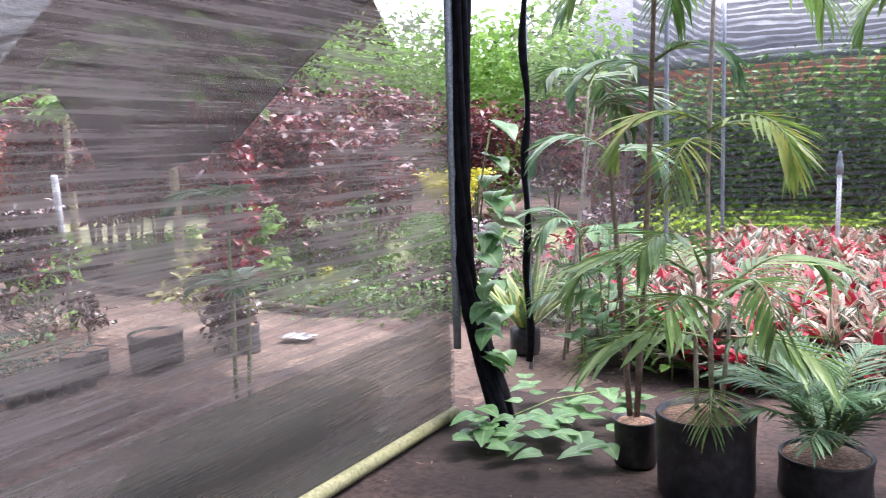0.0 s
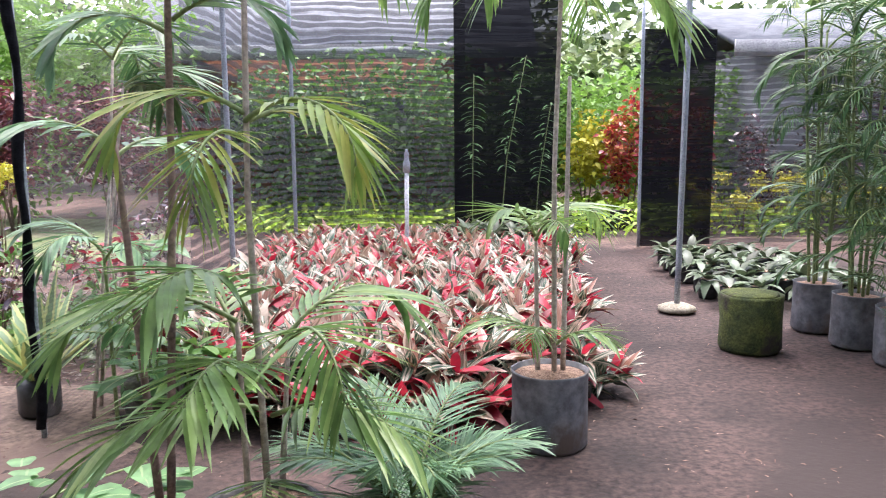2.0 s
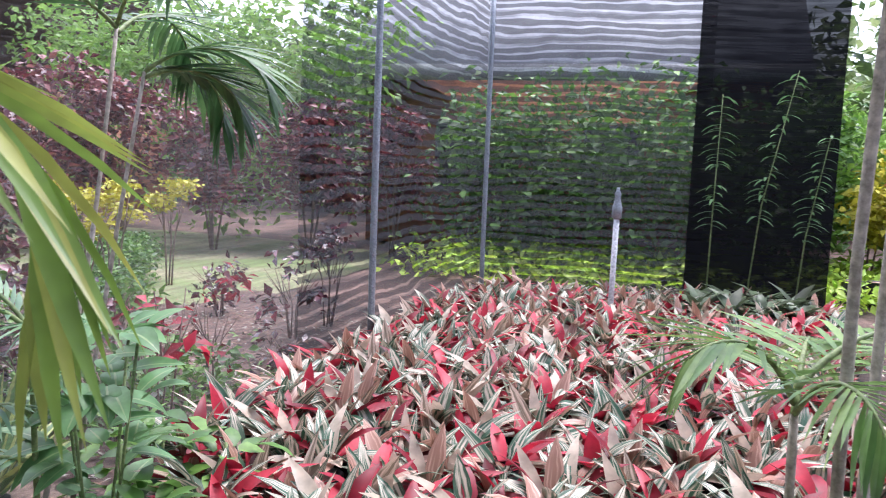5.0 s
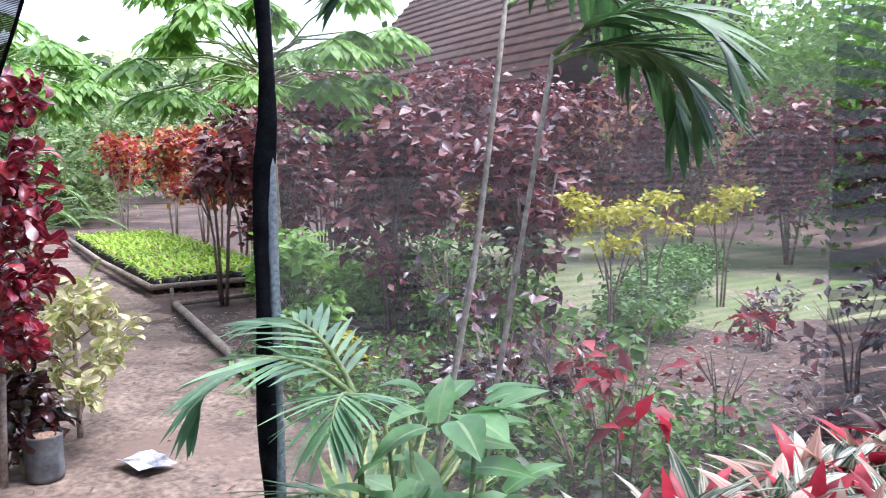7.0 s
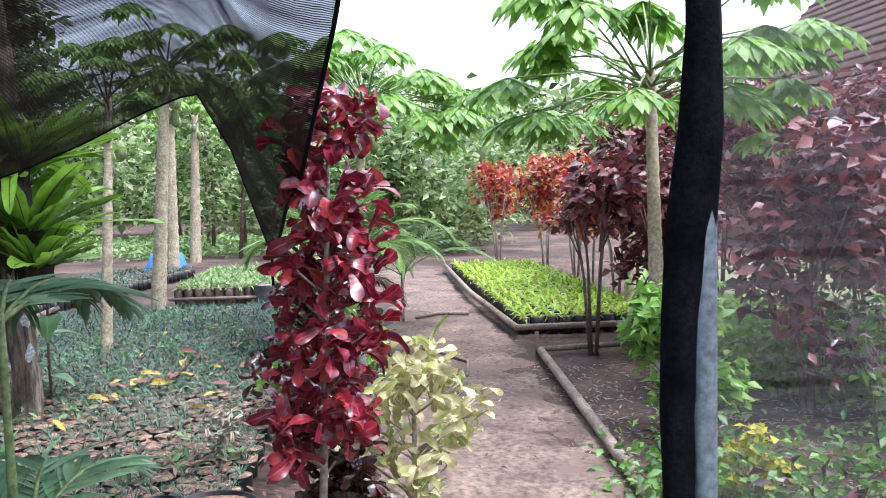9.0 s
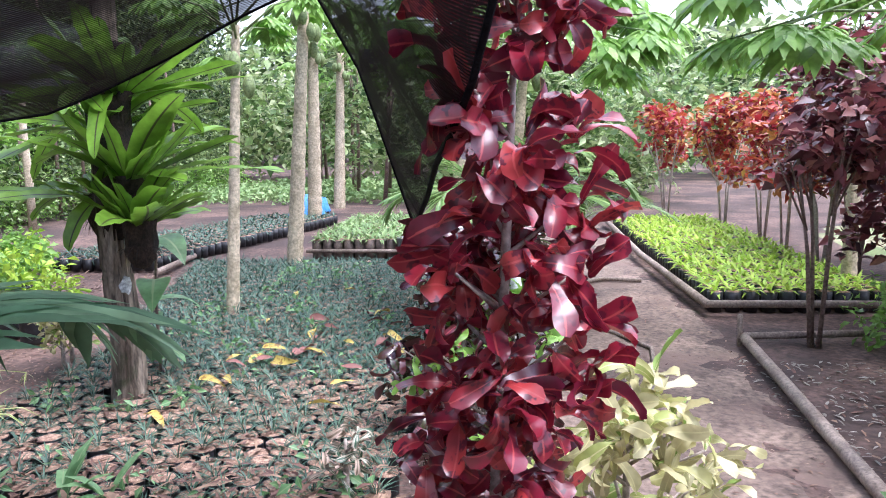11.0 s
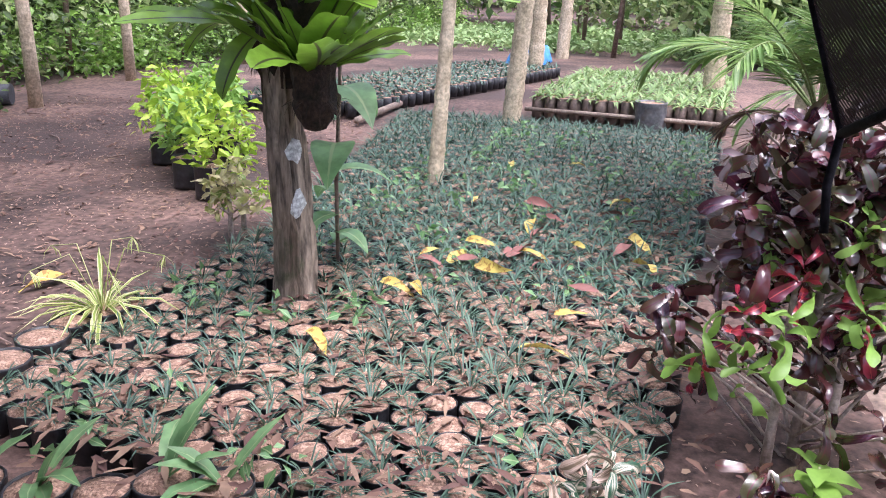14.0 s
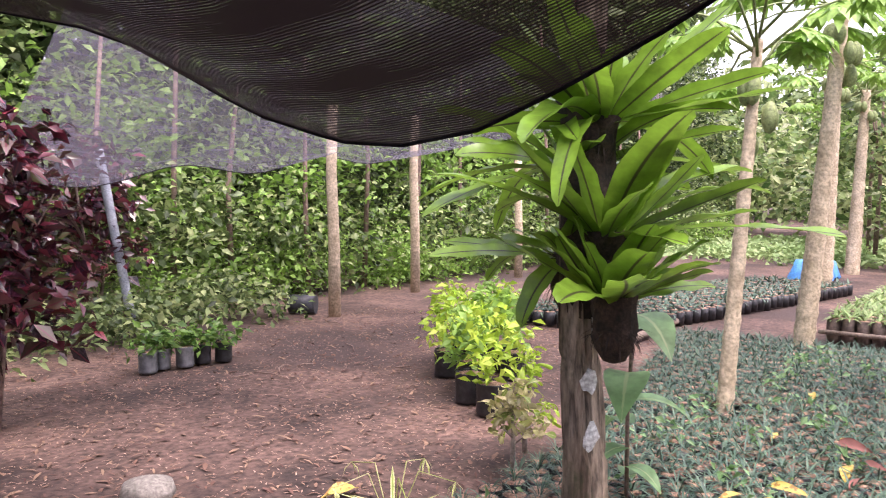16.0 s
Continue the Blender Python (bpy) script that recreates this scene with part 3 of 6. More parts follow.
# strip: black rolled edge of the pale net, wound on the door pole
rnd = random.Random(11)
g = Geo()
tube(g, [(0.012 * math.sin(i * 0.9), -0.047 + 0.008 * math.sin(i * 0.55) + 0.014 * min(1, max(0, i - 11) / 3), 0.05 + i * 0.1) for i in range(28)], [0.0215 + 0.005 * math.sin(i * 1.1) for i in range(28)], 8, rough=0.2, rnd=rnd)
solid("door_trim_1", g, M_HEM, "rolled black net edge wound round the door pole", "net edge", "structure")
pole("door_pole", 0.0, -0.022, 0, 2.9, 0.0135, M_STEEL, "grey galvanised door pole with black net wound on it")
pole("door_pole", 0.02, -0.99, 0.35, 2.9, 0.021, M_STEEL, "grey galvanised door pole with gathered net beside it")
pole("wall_pole", 0.04, 3.05, 0, 2.95, 0.022, M_STEEL, "grey galvanised pole against the dark net wall")
pole("wall_pole", 0.05, 5.62, 0, 2.95, 0.022, M_STEEL, "grey galvanised pole in the net corner")
pole("wall_pole", 4.05, back_y(4.05) - 0.03, 0, 2.9, 0.02, M_STEEL, "grey pole at the rear doorway")
# gathered net: two dark bundled ropes of cloth
net = thing("gathered_net", 0, 0, 0, "gathered black shade net hanging twisted beside the doorway", "shade net")
pts = [(0.07, -0.93, 2.75), (0.07, -0.94, 2.2), (0.06, -0.95, 1.7), (0.05, -0.96, 1.3), (0.05, -0.96, 1.0), (0.06, -0.97, 0.8), (0.10, -0.99, 0.55), (0.18, -1.03, 0.3), (0.28, -1.08, 0.08), (0.31, -1.1, -0.01)]
for s in range(5):
    g = Geo()
    a = s * 1.257
    tube(g, [(x + 0.024 * math.cos(a + i * 0.8), y + 0.036 * math.sin(a + i * 0.8), z) for i, (x, y, z) in enumerate(pts)], [0.024 + 0.008 * math.sin(i + s) for i in range(len(pts))], 7, rough=0.25, rnd=rnd)
    part("net_fold", g, M_HEM, net)
g = Geo()
tube(g, [(0.05, -0.95, 1.5), (0.04, -0.93, 1.1), (0.06, -0.91, 0.7), (0.14, -0.92, 0.35), (0.22, -0.94, 0.12), (0.25, -0.95, 0.0)], [0.014, 0.018, 0.028, 0.045, 0.055, 0.06], 8, rough=0.4, rnd=rnd)
part("net_tail", g, M_HEM, net)
g = Geo()
tube(g, [(0.03, -1.05, 0.035), (0.04, -3.0, 0.04), (0.05, -7.0, 0.04)], [0.03, 0.034, 0.036], 8)
solid("bamboo_bar", g, M_BAMBOO, "pale green bamboo bar along the foot of the net wall", "bamboo pole")

# free-standing pole on a stone foot
p = thing("support_pole", 3.56, 2.57, 0, "grey steel support pole standing on a stone foot", "pole")
g = Geo()
tube(g, [(0.004 * i, 0, 0.04 + i * 0.36) for i in range(9)], 0.022, 12)
part("pole", g, M_STEEL, p)
g = Geo()
lathe(g, [(0.10, 0), (0.145, 0.02), (0.14, 0.045), (0.09, 0.065), (0.02, 0.07)], 14, wob=0.12, rnd=rnd)
part("stone_foot", g, M_STONE, p, "rounded pale stone foot")

# sprinkler riser
p = thing("sprinkler", 1.39, 4.36, 0, "white sprinkler riser with a grey head standing in the plant bed", "sprinkler")
g = Geo()
tube(g, [(0, 0, 0), (0.004, 0, 0.5), (0.008, 0, 1.0)], 0.021, 10)
part("riser", g, M_PVC, p)
g = Geo()
lathe(g, [(0.022, 0.99), (0.036, 1.0), (0.036, 1.08), (0.026, 1.11), (0.02, 1.15), (0.026, 1.17), (0.012, 1.2), (0.012, 1.22)], 10, centre=(0.008, 0, 0))
part("head", g, M_STEEL, p)

# ---- plant builders ----


def frond(g, base, az, el, length, n, ll, droop=1.2, lw=0.03, first=0.2, hang=0.22, rnd=random):
    """A feather leaf: a bowed midrib (slot 1) with paired leaflets (slot 0)."""
    n, lw = int(n * 1.5), lw * 0.72
    d = Vector((math.cos(az) * math.cos(el), math.sin(az) * math.cos(el), math.sin(el)))
    s = side_of(d)
    p, pts, dirs = Vector(base), [], []
    for i in range(n + 1):
        pts.append(p.copy())
        dirs.append(d.copy())
        p = p + d * (length / n)
        d = Matrix.Rotation(-droop / n * (0.5 + i / n), 3, s) @ d
    tube(g, pts, [0.007 * (1 - 0.8 * i / n) + 0.0012 for i in range(n + 1)], 5, 1)
    for i in range(int(n * first), n + 1):
        k = (i / n - first) / (1 - first)
        size = ll * (0.45 + 0.75 * math.sin(math.pi * min(1, 0.22 + 0.70 * k)))
        for sgn in (-1, 1):
            out = (s * sgn * (1.0 - 0.45 * k) + dirs[i] * (0.55 + 0.6 * k) + UP * (0.15 - 0.25 * rnd.random())).normalized()
            leaf(g, pts[i], out, size * (0.85 + 0.3 * rnd.random()), lw * (0.8 + 0.4 * rnd.random()), hang * 0.6 + 0.3 * rnd.random(), 3, 0.3, "lance", sgn * 0.5 * rnd.random())


def polybag(p, r, h, mat, fill=0.93, soil=True, lab=""):
    rr = random.Random(int(r * 1000 + h * 77))
    g = Geo()
    lathe(g, [(r * 0.93, 0.0), (r, 0.02), (r * 0.98, h * 0.5), (r * 1.0, h - 0.01), (r * 1.01, h), (r * 0.96, h), (r * 0.94, h * fill)], 20, wob=0.05, rnd=rr)
    part("bag", g, mat, p, lab)
    if soil:
        g = Geo()
        lathe(g, [(r * 0.96, h * fill - 0.02), (r * 0.95, h * fill), (r * 0.5, h * fill + 0.012), (0.005, h * fill + 0.018)], 16, wob=0.04, rnd=rr)
        part("soil", g, M_CHIPS, p, "reddish wood chip mulch")


def palm(p, stems, fronds, leafmat, stemmat, seed, r=0.009):
    """stems: rows of points; fronds: rows of (base, azimuth, elevation, length, leaflets, leaflet length, droop, width)."""
    rr = random.Random(seed)
    for st in stems:
        g = Geo()
        n = 9
        a = [Vector(q) for q in st]
        pts = []
        for i in range(n):
            t = i / (n - 1) * (len(a) - 1)
            k = min(int(t), len(a) - 2)
            pts.append(a[k].lerp(a[k + 1], t - k))
        tube(g, pts, [r * (1.1 - 0.4 * i / n) * (1.12 if i % 2 else 1) for i in range(n)], 7)
        part("stem", g, stemmat, p)
    for b, az, el, ln, nl, ll, dr, lw in fronds:
        g = Geo()
        frond(g, b, radians(az), radians(el), ln, nl, ll, radians(dr), lw, rnd=rr)
        part("frond", g, (leafmat, M_GREENSTEM), p)


def tuft(g, n, ln, w, seed, el=(0.5, 1.4), droop=(0.6, 1.6), shape="strap", z=0.0, rad=0.01):
    rr = random.Random(seed)
    for i in range(n):
        a, e = rr.random() * 6.283, rr.uniform(*el)
        leaf(g, (rad * math.cos(a), rad * math.sin(a), z), (math.cos(a) * math.cos(e), math.sin(a) * math.cos(e), math.sin(e)), ln * rr.uniform(0.7, 1.25), w * rr.uniform(0.8, 1.2), rr.uniform(*droop), 3, 0.3, shape)


def leafy(g, seed, n, z0, z1, r0, ln, w, shape="lance", droop=(0.3, 1.0), el=(-0.1, 0.9), segs=3, fold=0.2, wave=0.0, centre=(0, 0)):
    """Leaves set spirally round an upright axis."""
    rr = random.Random(seed)
    for i in range(n):
        a = i * 2.4 + rr.random() * 0.8
        k = rr.random()
        e = rr.uniform(*el)
        z = z0 + (z1 - z0) * k
        d = (math.cos(a) * math.cos(e), math.sin(a) * math.cos(e), math.sin(e))
        b = (centre[0] + r0 * rr.random() * math.cos(a), centre[1] + r0 * rr.random() * math.sin(a), z)
        leaf(g, b, d, ln * rr.uniform(0.6, 1.25), w * rr.uniform(0.7, 1.2), rr.uniform(*droop), segs, fold, shape, rr.uniform(-0.4, 0.4), 0, wave)


# ---- palms in the net house ----
p = thing("potted_palm", 1.35, -1.43, 0, "tall slender palm with yellow-green fronds in a large black polybag", "palm")
polybag(p, 0.185, 0.33, M_BLACK)
palm(p, [[(0.02, 0.02, 0.3), (0.0, 0.0, 1.2), (0.02, 0.02, 2.3)], [(0.05, 0.03, 0.3), (0.08, 0.05, 0.75)], [(-0.04, 0.03, 0.3), (-0.06, 0.06, 0.85)]],
     [((0.0, 0.0, 1.4), -30, 30, 0.46, 11, 0.2, 130, 0.024), ((0.0, 0.0, 1.42), 190, 35, 0.42, 12, 0.2, 130, 0.024), ((0.0, 0.02, 1.4), 30, 25, 0.42, 12, 0.2, 130, 0.024), ((0.0, 0.0, 1.35), 260, 20, 0.4, 12, 0.2, 120, 0.024)], L_PALMYEL, M_STEM, 1)
palm(p, [], [((0.02, 0.02, 1.95 + 0.05 * i), 50 + i * 72, 35, 0.6, 14, 0.26, 115, 0.034) for i in range(6)], L_PALM, M_STEM, 11)
palm(p, [], [((-0.06, 0.06, 0.85), 190, 35, 0.55, 15, 0.24, 110, 0.03), ((0.08, 0.05, 0.78), 300, 40, 0.5, 15, 0.23, 120, 0.03), ((-0.02, 0.06, 0.85), 250, 60, 0.52, 15, 0.24, 120, 0.03), ((-0.06, 0.06, 0.8), 130, 50, 0.5, 15, 0.22, 110, 0.03),
     ((0.06, 0.03, 0.78), 40, 50, 0.5, 15, 0.22, 110, 0.03), ((0.0, 0.06, 0.6), 215, 20, 0.5, 13, 0.24, 70, 0.032), ((0.04, 0.0, 0.6), 335, 25, 0.46, 13, 0.22, 70, 0.03), ((0.0, 0.0, 0.7), 265, 40, 0.5, 14, 0.24, 80, 0.032), ((0.02, 0.02, 0.4), 280, 30, 0.35, 12, 0.16, 90, 0.022)], L_PALM, M_GREENSTEM, 2)

p = thing("potted_palm", 1.76, -1.26, 0, "low bushy palm with arching blue-green fronds in a black polybag", "palm")
polybag(p, 0.17, 0.17, M_BLACK)
rr = random.Random(3)
palm(p, [], [((0.02 * math.cos(i), 0.02 * math.sin(i), 0.16), i * 36 + rr.uniform(-12, 12), rr.uniform(68, 84), rr.uniform(0.44, 0.56), 24, 0.16, rr.uniform(55, 95), 0.016) for i in range(10)], L_PALMBLUE, M_GREENSTEM, 3)
palm(p, [], [((0.02 * math.cos(i), 0.02 * math.sin(i), 0.16), i * 45 + rr.uniform(-12, 12), rr.uniform(52, 72), rr.uniform(0.38, 0.48), 17, 0.15, rr.uniform(45, 75), 0.016) for i in range(8)], L_PALMBLUE, M_GREENSTEM, 33)

p = thing("potted_palm", 2.30, -0.1, 0, "tall thin palm in a faded grey polybag at the bed's corner", "palm")
polybag(p, 0.17, 0.34, M_GREYBAG)
palm(p, [[(0.02, 0.0, 0.3), (0.0, -0.1, 1.2), (0.02, -0.16, 2.2)], [(-0.05, 0.02, 0.3), (-0.06, 0.05, 0.9)], [(0.06, 0.02, 0.3), (0.08, 0.06, 1.6)]],
     [((0.02, -0.15, 1.9 + 0.04 * i), 20 + i * 51, 32 + 6 * (i % 3), 0.66, 15, 0.26, 120, 0.032) for i in range(8)] +
     [((-0.06, 0.05, 0.95), 40, 40, 0.5, 14, 0.22, 110, 0.022), ((-0.06, 0.05, 0.9), 290, 50, 0.36, 14, 0.2, 110, 0.022), ((-0.06, 0.05, 0.92), 220, 62, 0.32, 14, 0.2, 110, 0.022), ((-0.06, 0.05, 0.9), 80, 50, 0.36, 14, 0.22, 100, 0.022),
      ((0.0, 0.0, 0.45), 250, 50, 0.35, 12, 0.16, 90, 0.02), ((0.0, 0.0, 0.45), 180, 45, 0.4, 12, 0.16, 90, 0.02), ((0.0, 0.0, 0.42), 320, 50, 0.35, 12, 0.16, 90, 0.02)], L_PALM, M_STEM, 4, 0.011)

p = thing("potted_palm", 1.02, -1.25, 0, "thin brown-stemmed palm with hanging fronds in a small black polybag", "palm")
polybag(p, 0.09, 0.2, M_BLACK)
palm(p, [[(0.0, 0.02, 0.18), (0.03, 0.1, 1.2), (0.06, 0.12, 2.4)], [(-0.03, 0.03, 0.18), (-0.12, 0.12, 1.0), (-0.16, 0.16, 1.35)]],
     [((-0.16, 0.16, 1.32), 210, 45, 0.4, 12, 0.15, 130, 0.03), ((-0.16, 0.16, 1.3), 60, 35, 0.36, 12, 0.15, 120, 0.03), ((0.05, 0.12, 1.65), 200, 35, 0.42, 12, 0.16, 130, 0.032), ((0.05, 0.12, 1.7), 350, 35, 0.4, 12, 0.16, 120, 0.03), ((0.05, 0.12, 1.95), 180, 40, 0.46, 12, 0.17, 110, 0.032), ((0.05, 0.12, 2.0), 90, 40, 0.46, 12, 0.17, 110, 0.032), ((0.06, 0.12, 2.15), 260, 45, 0.46, 12, 0.17, 105, 0.03), ((0.06, 0.12, 2.25), 20, 45, 0.46, 12, 0.17, 105, 0.03)], L_PALMBLUE, M_STEMBROWN, 5, 0.012)

p = thing("young_palm", 0.30, 0.08, 0, "young palm with blue-green fronds beside the door pole", "palm")
palm(p, [[(0, 0, 0), (0.0, -0.03, 0.84)]],
     [((0, -0.03, 0.84), 248, 50, 0.42, 15, 0.17, 135, 0.026), ((0, -0.03, 0.84), 200, 60, 0.4, 13, 0.16, 110, 0.024), ((0, -0.03, 0.8), 325, 50, 0.32, 12, 0.15, 100, 0.024), ((0, -0.03, 0.6), 285, 40, 0.32, 11, 0.15, 90, 0.024), ((0, 0, 0.45), 225, 25, 0.34, 11, 0.15, 80, 0.026)], L_PALMBLUE, M_GREENSTEM, 6)
# pale leaning stems against the pale net
p = thing("leaning_palm", 0.10, 0.62, 0, "palm with two pale leaning stems and dark drooping fronds", "palm")
palm(p, [[(0.02, -0.40, 0.0), (0.05, -0.28, 0.6), (0.08, -0.18, 1.12), (0.10, -0.10, 1.75)], [(-0.03, -0.2, 0.0), (-0.02, -0.14, 0.35), (0.02, -0.03, 0.986), (0.08, 0.06, 1.62)]],
     [((0.08, 0.06, 1.6), 80, 30, 0.5, 15, 0.28, 130, 0.036), ((0.10, -0.10, 1.72), 95, 40, 0.56, 16, 0.28, 125, 0.036), ((0.10, -0.10, 1.74), 250, 40, 0.45, 12, 0.2, 100, 0.03), ((0.08, 0.06, 1.62), 40, 40, 0.5, 14, 0.26, 115, 0.034), ((0.10, -0.1, 1.75), 330, 50, 0.5, 12, 0.24, 110, 0.03), ((0.08, 0.06, 1.6), 60, 25, 0.45, 14, 0.26, 110, 0.034)], L_PALMDARK, M_STEM, 7, 0.0085)

# row of bamboo palms in grey bags
for i, (x, y) in enumerate([(4.36, 2.0), (4.43, 1.56), (4.5, 1.14), (4.56, 0.72), (4.62, 0.28), (4.68, -0.2)]):
    p = thing("bamboo_palm", x, y, 0, "dense dark bamboo palm in a tall grey polybag in a row", "palm", "bamboo palms in a row", i * 67)
    polybag(p, 0.155, 0.34, M_GREYBAG)
    rr = random.Random(40 + i)
    stems, fr = [], []
    for s in range(5):
        a = s * 1.3 + i
        top = Vector((0.16 * math.cos(a), 0.16 * math.sin(a), rr.uniform(1.5, 2.35)))
        stems.append([(0.05 * math.cos(a), 0.05 * math.sin(a), 0.3), tuple(top)])
        for q in range(11):
            z = top.z - 0.13 * q
            fr.append(((top.x * z / top.z, top.y * z / top.z, z), rr.uniform(0, 360), rr.uniform(20, 60), rr.uniform(0.38, 0.56), 12, 0.16, rr.uniform(70, 130), 0.015))
    palm(p, stems, fr, L_PALMDARK, M_GREENSTEM, 50 + i, 0.01)

# mossy bag
p = thing("mossy_pot", 3.73, 1.48, 0, "old round pot covered in green moss", "pot")
g = Geo()
lathe(g, [(0.175, 0.0), (0.19, 0.03), (0.185, 0.2), (0.195, 0.34), (0.19, 0.36), (0.17, 0.355)], 24, wob=0.06, rnd=rnd)
part("body", g, M_MOSS, p)
g = Geo()
lathe(g, [(0.175, 0.352), (0.15, 0.366), (0.08, 0.374), (0.02, 0.37)], 24, wob=0.08, rnd=rnd)
part("moss_cushion", g, M_MOSS, p)

# low bronze-leaved seedlings along the right
for i in range(34):
    rr = random.Random(300 + i)
    x, y = 4.0 + (i % 5) * 0.27 + rr.uniform(-0.06, 0.06), 2.75 + (i // 5) * 0.36 + rr.uniform(-0.08, 0.08)
    p = thing("foliage_plant", x, y, 0, "low bronze-green foliage plant in a small black polybag", "potted plant", "bronze seedlings")
    polybag(p, 0.08, 0.16, M_BLACK)
    g = Geo()
    tuft(g, 13, 0.22, 0.085, i, (0.2, 1.2), (0.6, 1.5), "lance", 0.15)
    part("foliage", g, L_DARKFOL, p)

# ---- the bed of striped plants ----
rr = random.Random(77)
tri = []
for k in range(7):
    g = [Geo(), Geo(), Geo()]
    for i in range(21):
        a, e = i * 2.4 + rr.random(), rr.uniform(0.0, 1.35)
        which = 0 if rr.random() < 0.58 else (1 if rr.random() < 0.84 else 2)
        leaf(g[which], (0.03 * math.cos(a), 0.03 * math.sin(a), 0.17 + 0.08 * rr.random()), (math.cos(a) * math.cos(e), math.sin(a) * math.cos(e), math.sin(e)), rr.uniform(0.17, 0.27), rr.uniform(0.052, 0.07), rr.uniform(0.1, 1.0), 4, 0.25, "lance", rr.uniform(-0.7, 0.7))
    tri.append([q.mesh("leaves", m) for q, m in zip(g, (L_TRI, L_TRIRED, L_TRIPINK))])
gb = Geo()
lathe(gb, [(0.055, 0), (0.06, 0.01), (0.058, 0.17), (0.05, 0.175)], 9)
bag_mesh = gb.mesh("bag", M_BLACK)
spots = []
y = 0.25
while y < 5.35:
    x = 0.22
    while x < 3.0:
        right = 2.5 + 0.12 * y
        front = max(0.16, 0.95 - x * 1.0) if x < 2.0 else 0.3
        if x < right and y > front and not (abs(x - 1.39) < 0.08 and abs(y - 4.36) < 0.08):
            spots.append((x + rr.uniform(-0.05, 0.05), y + rr.uniform(-0.05, 0.05)))
        x += 0.205
    y += 0.21
for x, y in spots:
    p = thing("striped_plant", x, y, rr.uniform(-0.02, 0.05), "red, cream and green striped foliage plant in a crowded bed", "plant", "striped plants in the bed", rr.uniform(0, 360))
    for me, nm in zip(rr.choice(tri), ("green_leaves", "red_leaves", "pink_leaves")):
        part(nm, me, None, p)
    part("bag", bag_mesh, None, p)
for i in range(26):
    x = 0.95 + 1.75 * i / 25
    p = thing("striped_plant", x, (0.12 if x < 2.05 else 0.28 + (x - 2.05) * 0.6) + rr.uniform(-0.05, 0.05), 0.0, "low striped foliage plant spreading at the bed's front edge", "plant", "striped plants at the edge", rr.uniform(0, 360))
    for me, nm in zip(rr.choice(tri), ("green_leaves", "red_leaves", "pink_leaves")):
        part(nm, me, None, p).matrix_local = pose(0, 0, -0.13)
# taller plain-leaved plants at the back of the bed
for i in range(12):
    rr = random.Random(500 + i)
    p = thing("foliage_plant", 2.0 + (i % 4) * 0.24, 4.7 + (i // 4) * 0.25, 0, "grey-green broad-leaved plant at the back of the bed", "potted plant", "grey-green plants")
    g = Geo()
    tuft(g, 14, 0.26, 0.09, 30 + i, (0.2, 1.2), (0.5, 1.4), "lance", 0.32)
    part("foliage", g, L_DARKFOL, p)
    part("bag", bag_mesh, None, p)

# concrete block at the bed's front corner
g = Geo()
box(g, (-0.13, -0.1, 0), (0.13, 0.1, 0.2))
ob = solid("concrete_block", g, M_BLOCK, "rough grey concrete block at the corner of the bed", "block")
ob.matrix_world = pose(0.40, 0.30, 0, 0, 0, 12)
bv = ob.modifiers.new("bevel", "BEVEL")
bv.width, bv.segments = 0.012, 2
# broad-leaved shrub beside the door pole
p = thing("shrub", 0.40, 0.20, 0, "bright green broad-leaved shrub beside the pale net", "shrub")
g = Geo()
for q in range(4):
    tube(g, [(0, 0, 0), (0.08 * math.cos(q * 1.6), 0.08 * math.sin(q * 1.6), 0.4), (0.14 * math.cos(q * 1.6), 0.14 * math.sin(q * 1.6), 0.82)], 0.005, 5)
part("stem", g, M_GREENSTEM, p)
g = Geo()
leafy(g, 8, 84, 0.15, 0.86, 0.16, 0.15, 0.085, "lance", segs=5)
part("foliage", g, L_VINE, p)
# dark undergrowth round the block
for i, (x, y) in enumerate([(0.2, 0.75), (0.62, 0.12), (0.85, 0.05), (0.22, 0.5), (0.55, 0.62)]):
    p = thing("foliage_plant", x, y, 0, "dark green leafy plant in the corner of the bed", "plant", "dark corner plants")
    g = Geo()
    leafy(g, 90 + i, 40, 0.05, 0.42, 0.12, 0.14, 0.06)
    part("foliage", g, L_GREEN, p)
    g = Geo()
    tube(g, [(0, 0, 0), (0.01, 0, 0.38)], 0.006, 5)
    part("stem", g, M_GREENSTEM, p)

# vine on the gathered net and on the ground
p = thing("vine", 0.12, -1.0, 0, "heart-leaved green vine climbing the gathered net", "vine")
g = Geo()
tube(g, [(0.15, -0.1, 0), (0.08, 0.0, 0.3), (0.03, 0.04, 0.7), (0.0, 0.08, 1.1), (0.06, 0.12, 1.45)], 0.005, 5)
tube(g, [(0.15, -0.1, 0.02), (0.3, 0.3, 0.05), (0.5, 0.6, 0.04)], 0.005, 5)
part("stem", g, M_GREENSTEM, p)
rr = random.Random(12)
g = Geo()
for i in range(34):
    z = rr.uniform(0.15, 1.35)
    a = rr.uniform(-2.2, 0.9)
    leaf(g, (0.1 + 0.1 * rr.random() - 0.06 * z, -0.05 + 0.12 * z + rr.uniform(-0.08, 0.08), z), (math.cos(a), math.sin(a), 0.1), rr.uniform(0.09, 0.17), rr.uniform(0.09, 0.15), 1.1, 4, 0.12, "heart", rr.uniform(-0.3, 0.3))
leaf(g, (0.08, 0.1, 1.5), (0.8, 0.0, -0.2), 0.17, 0.14, 0.8, 4, 0.1, "heart")
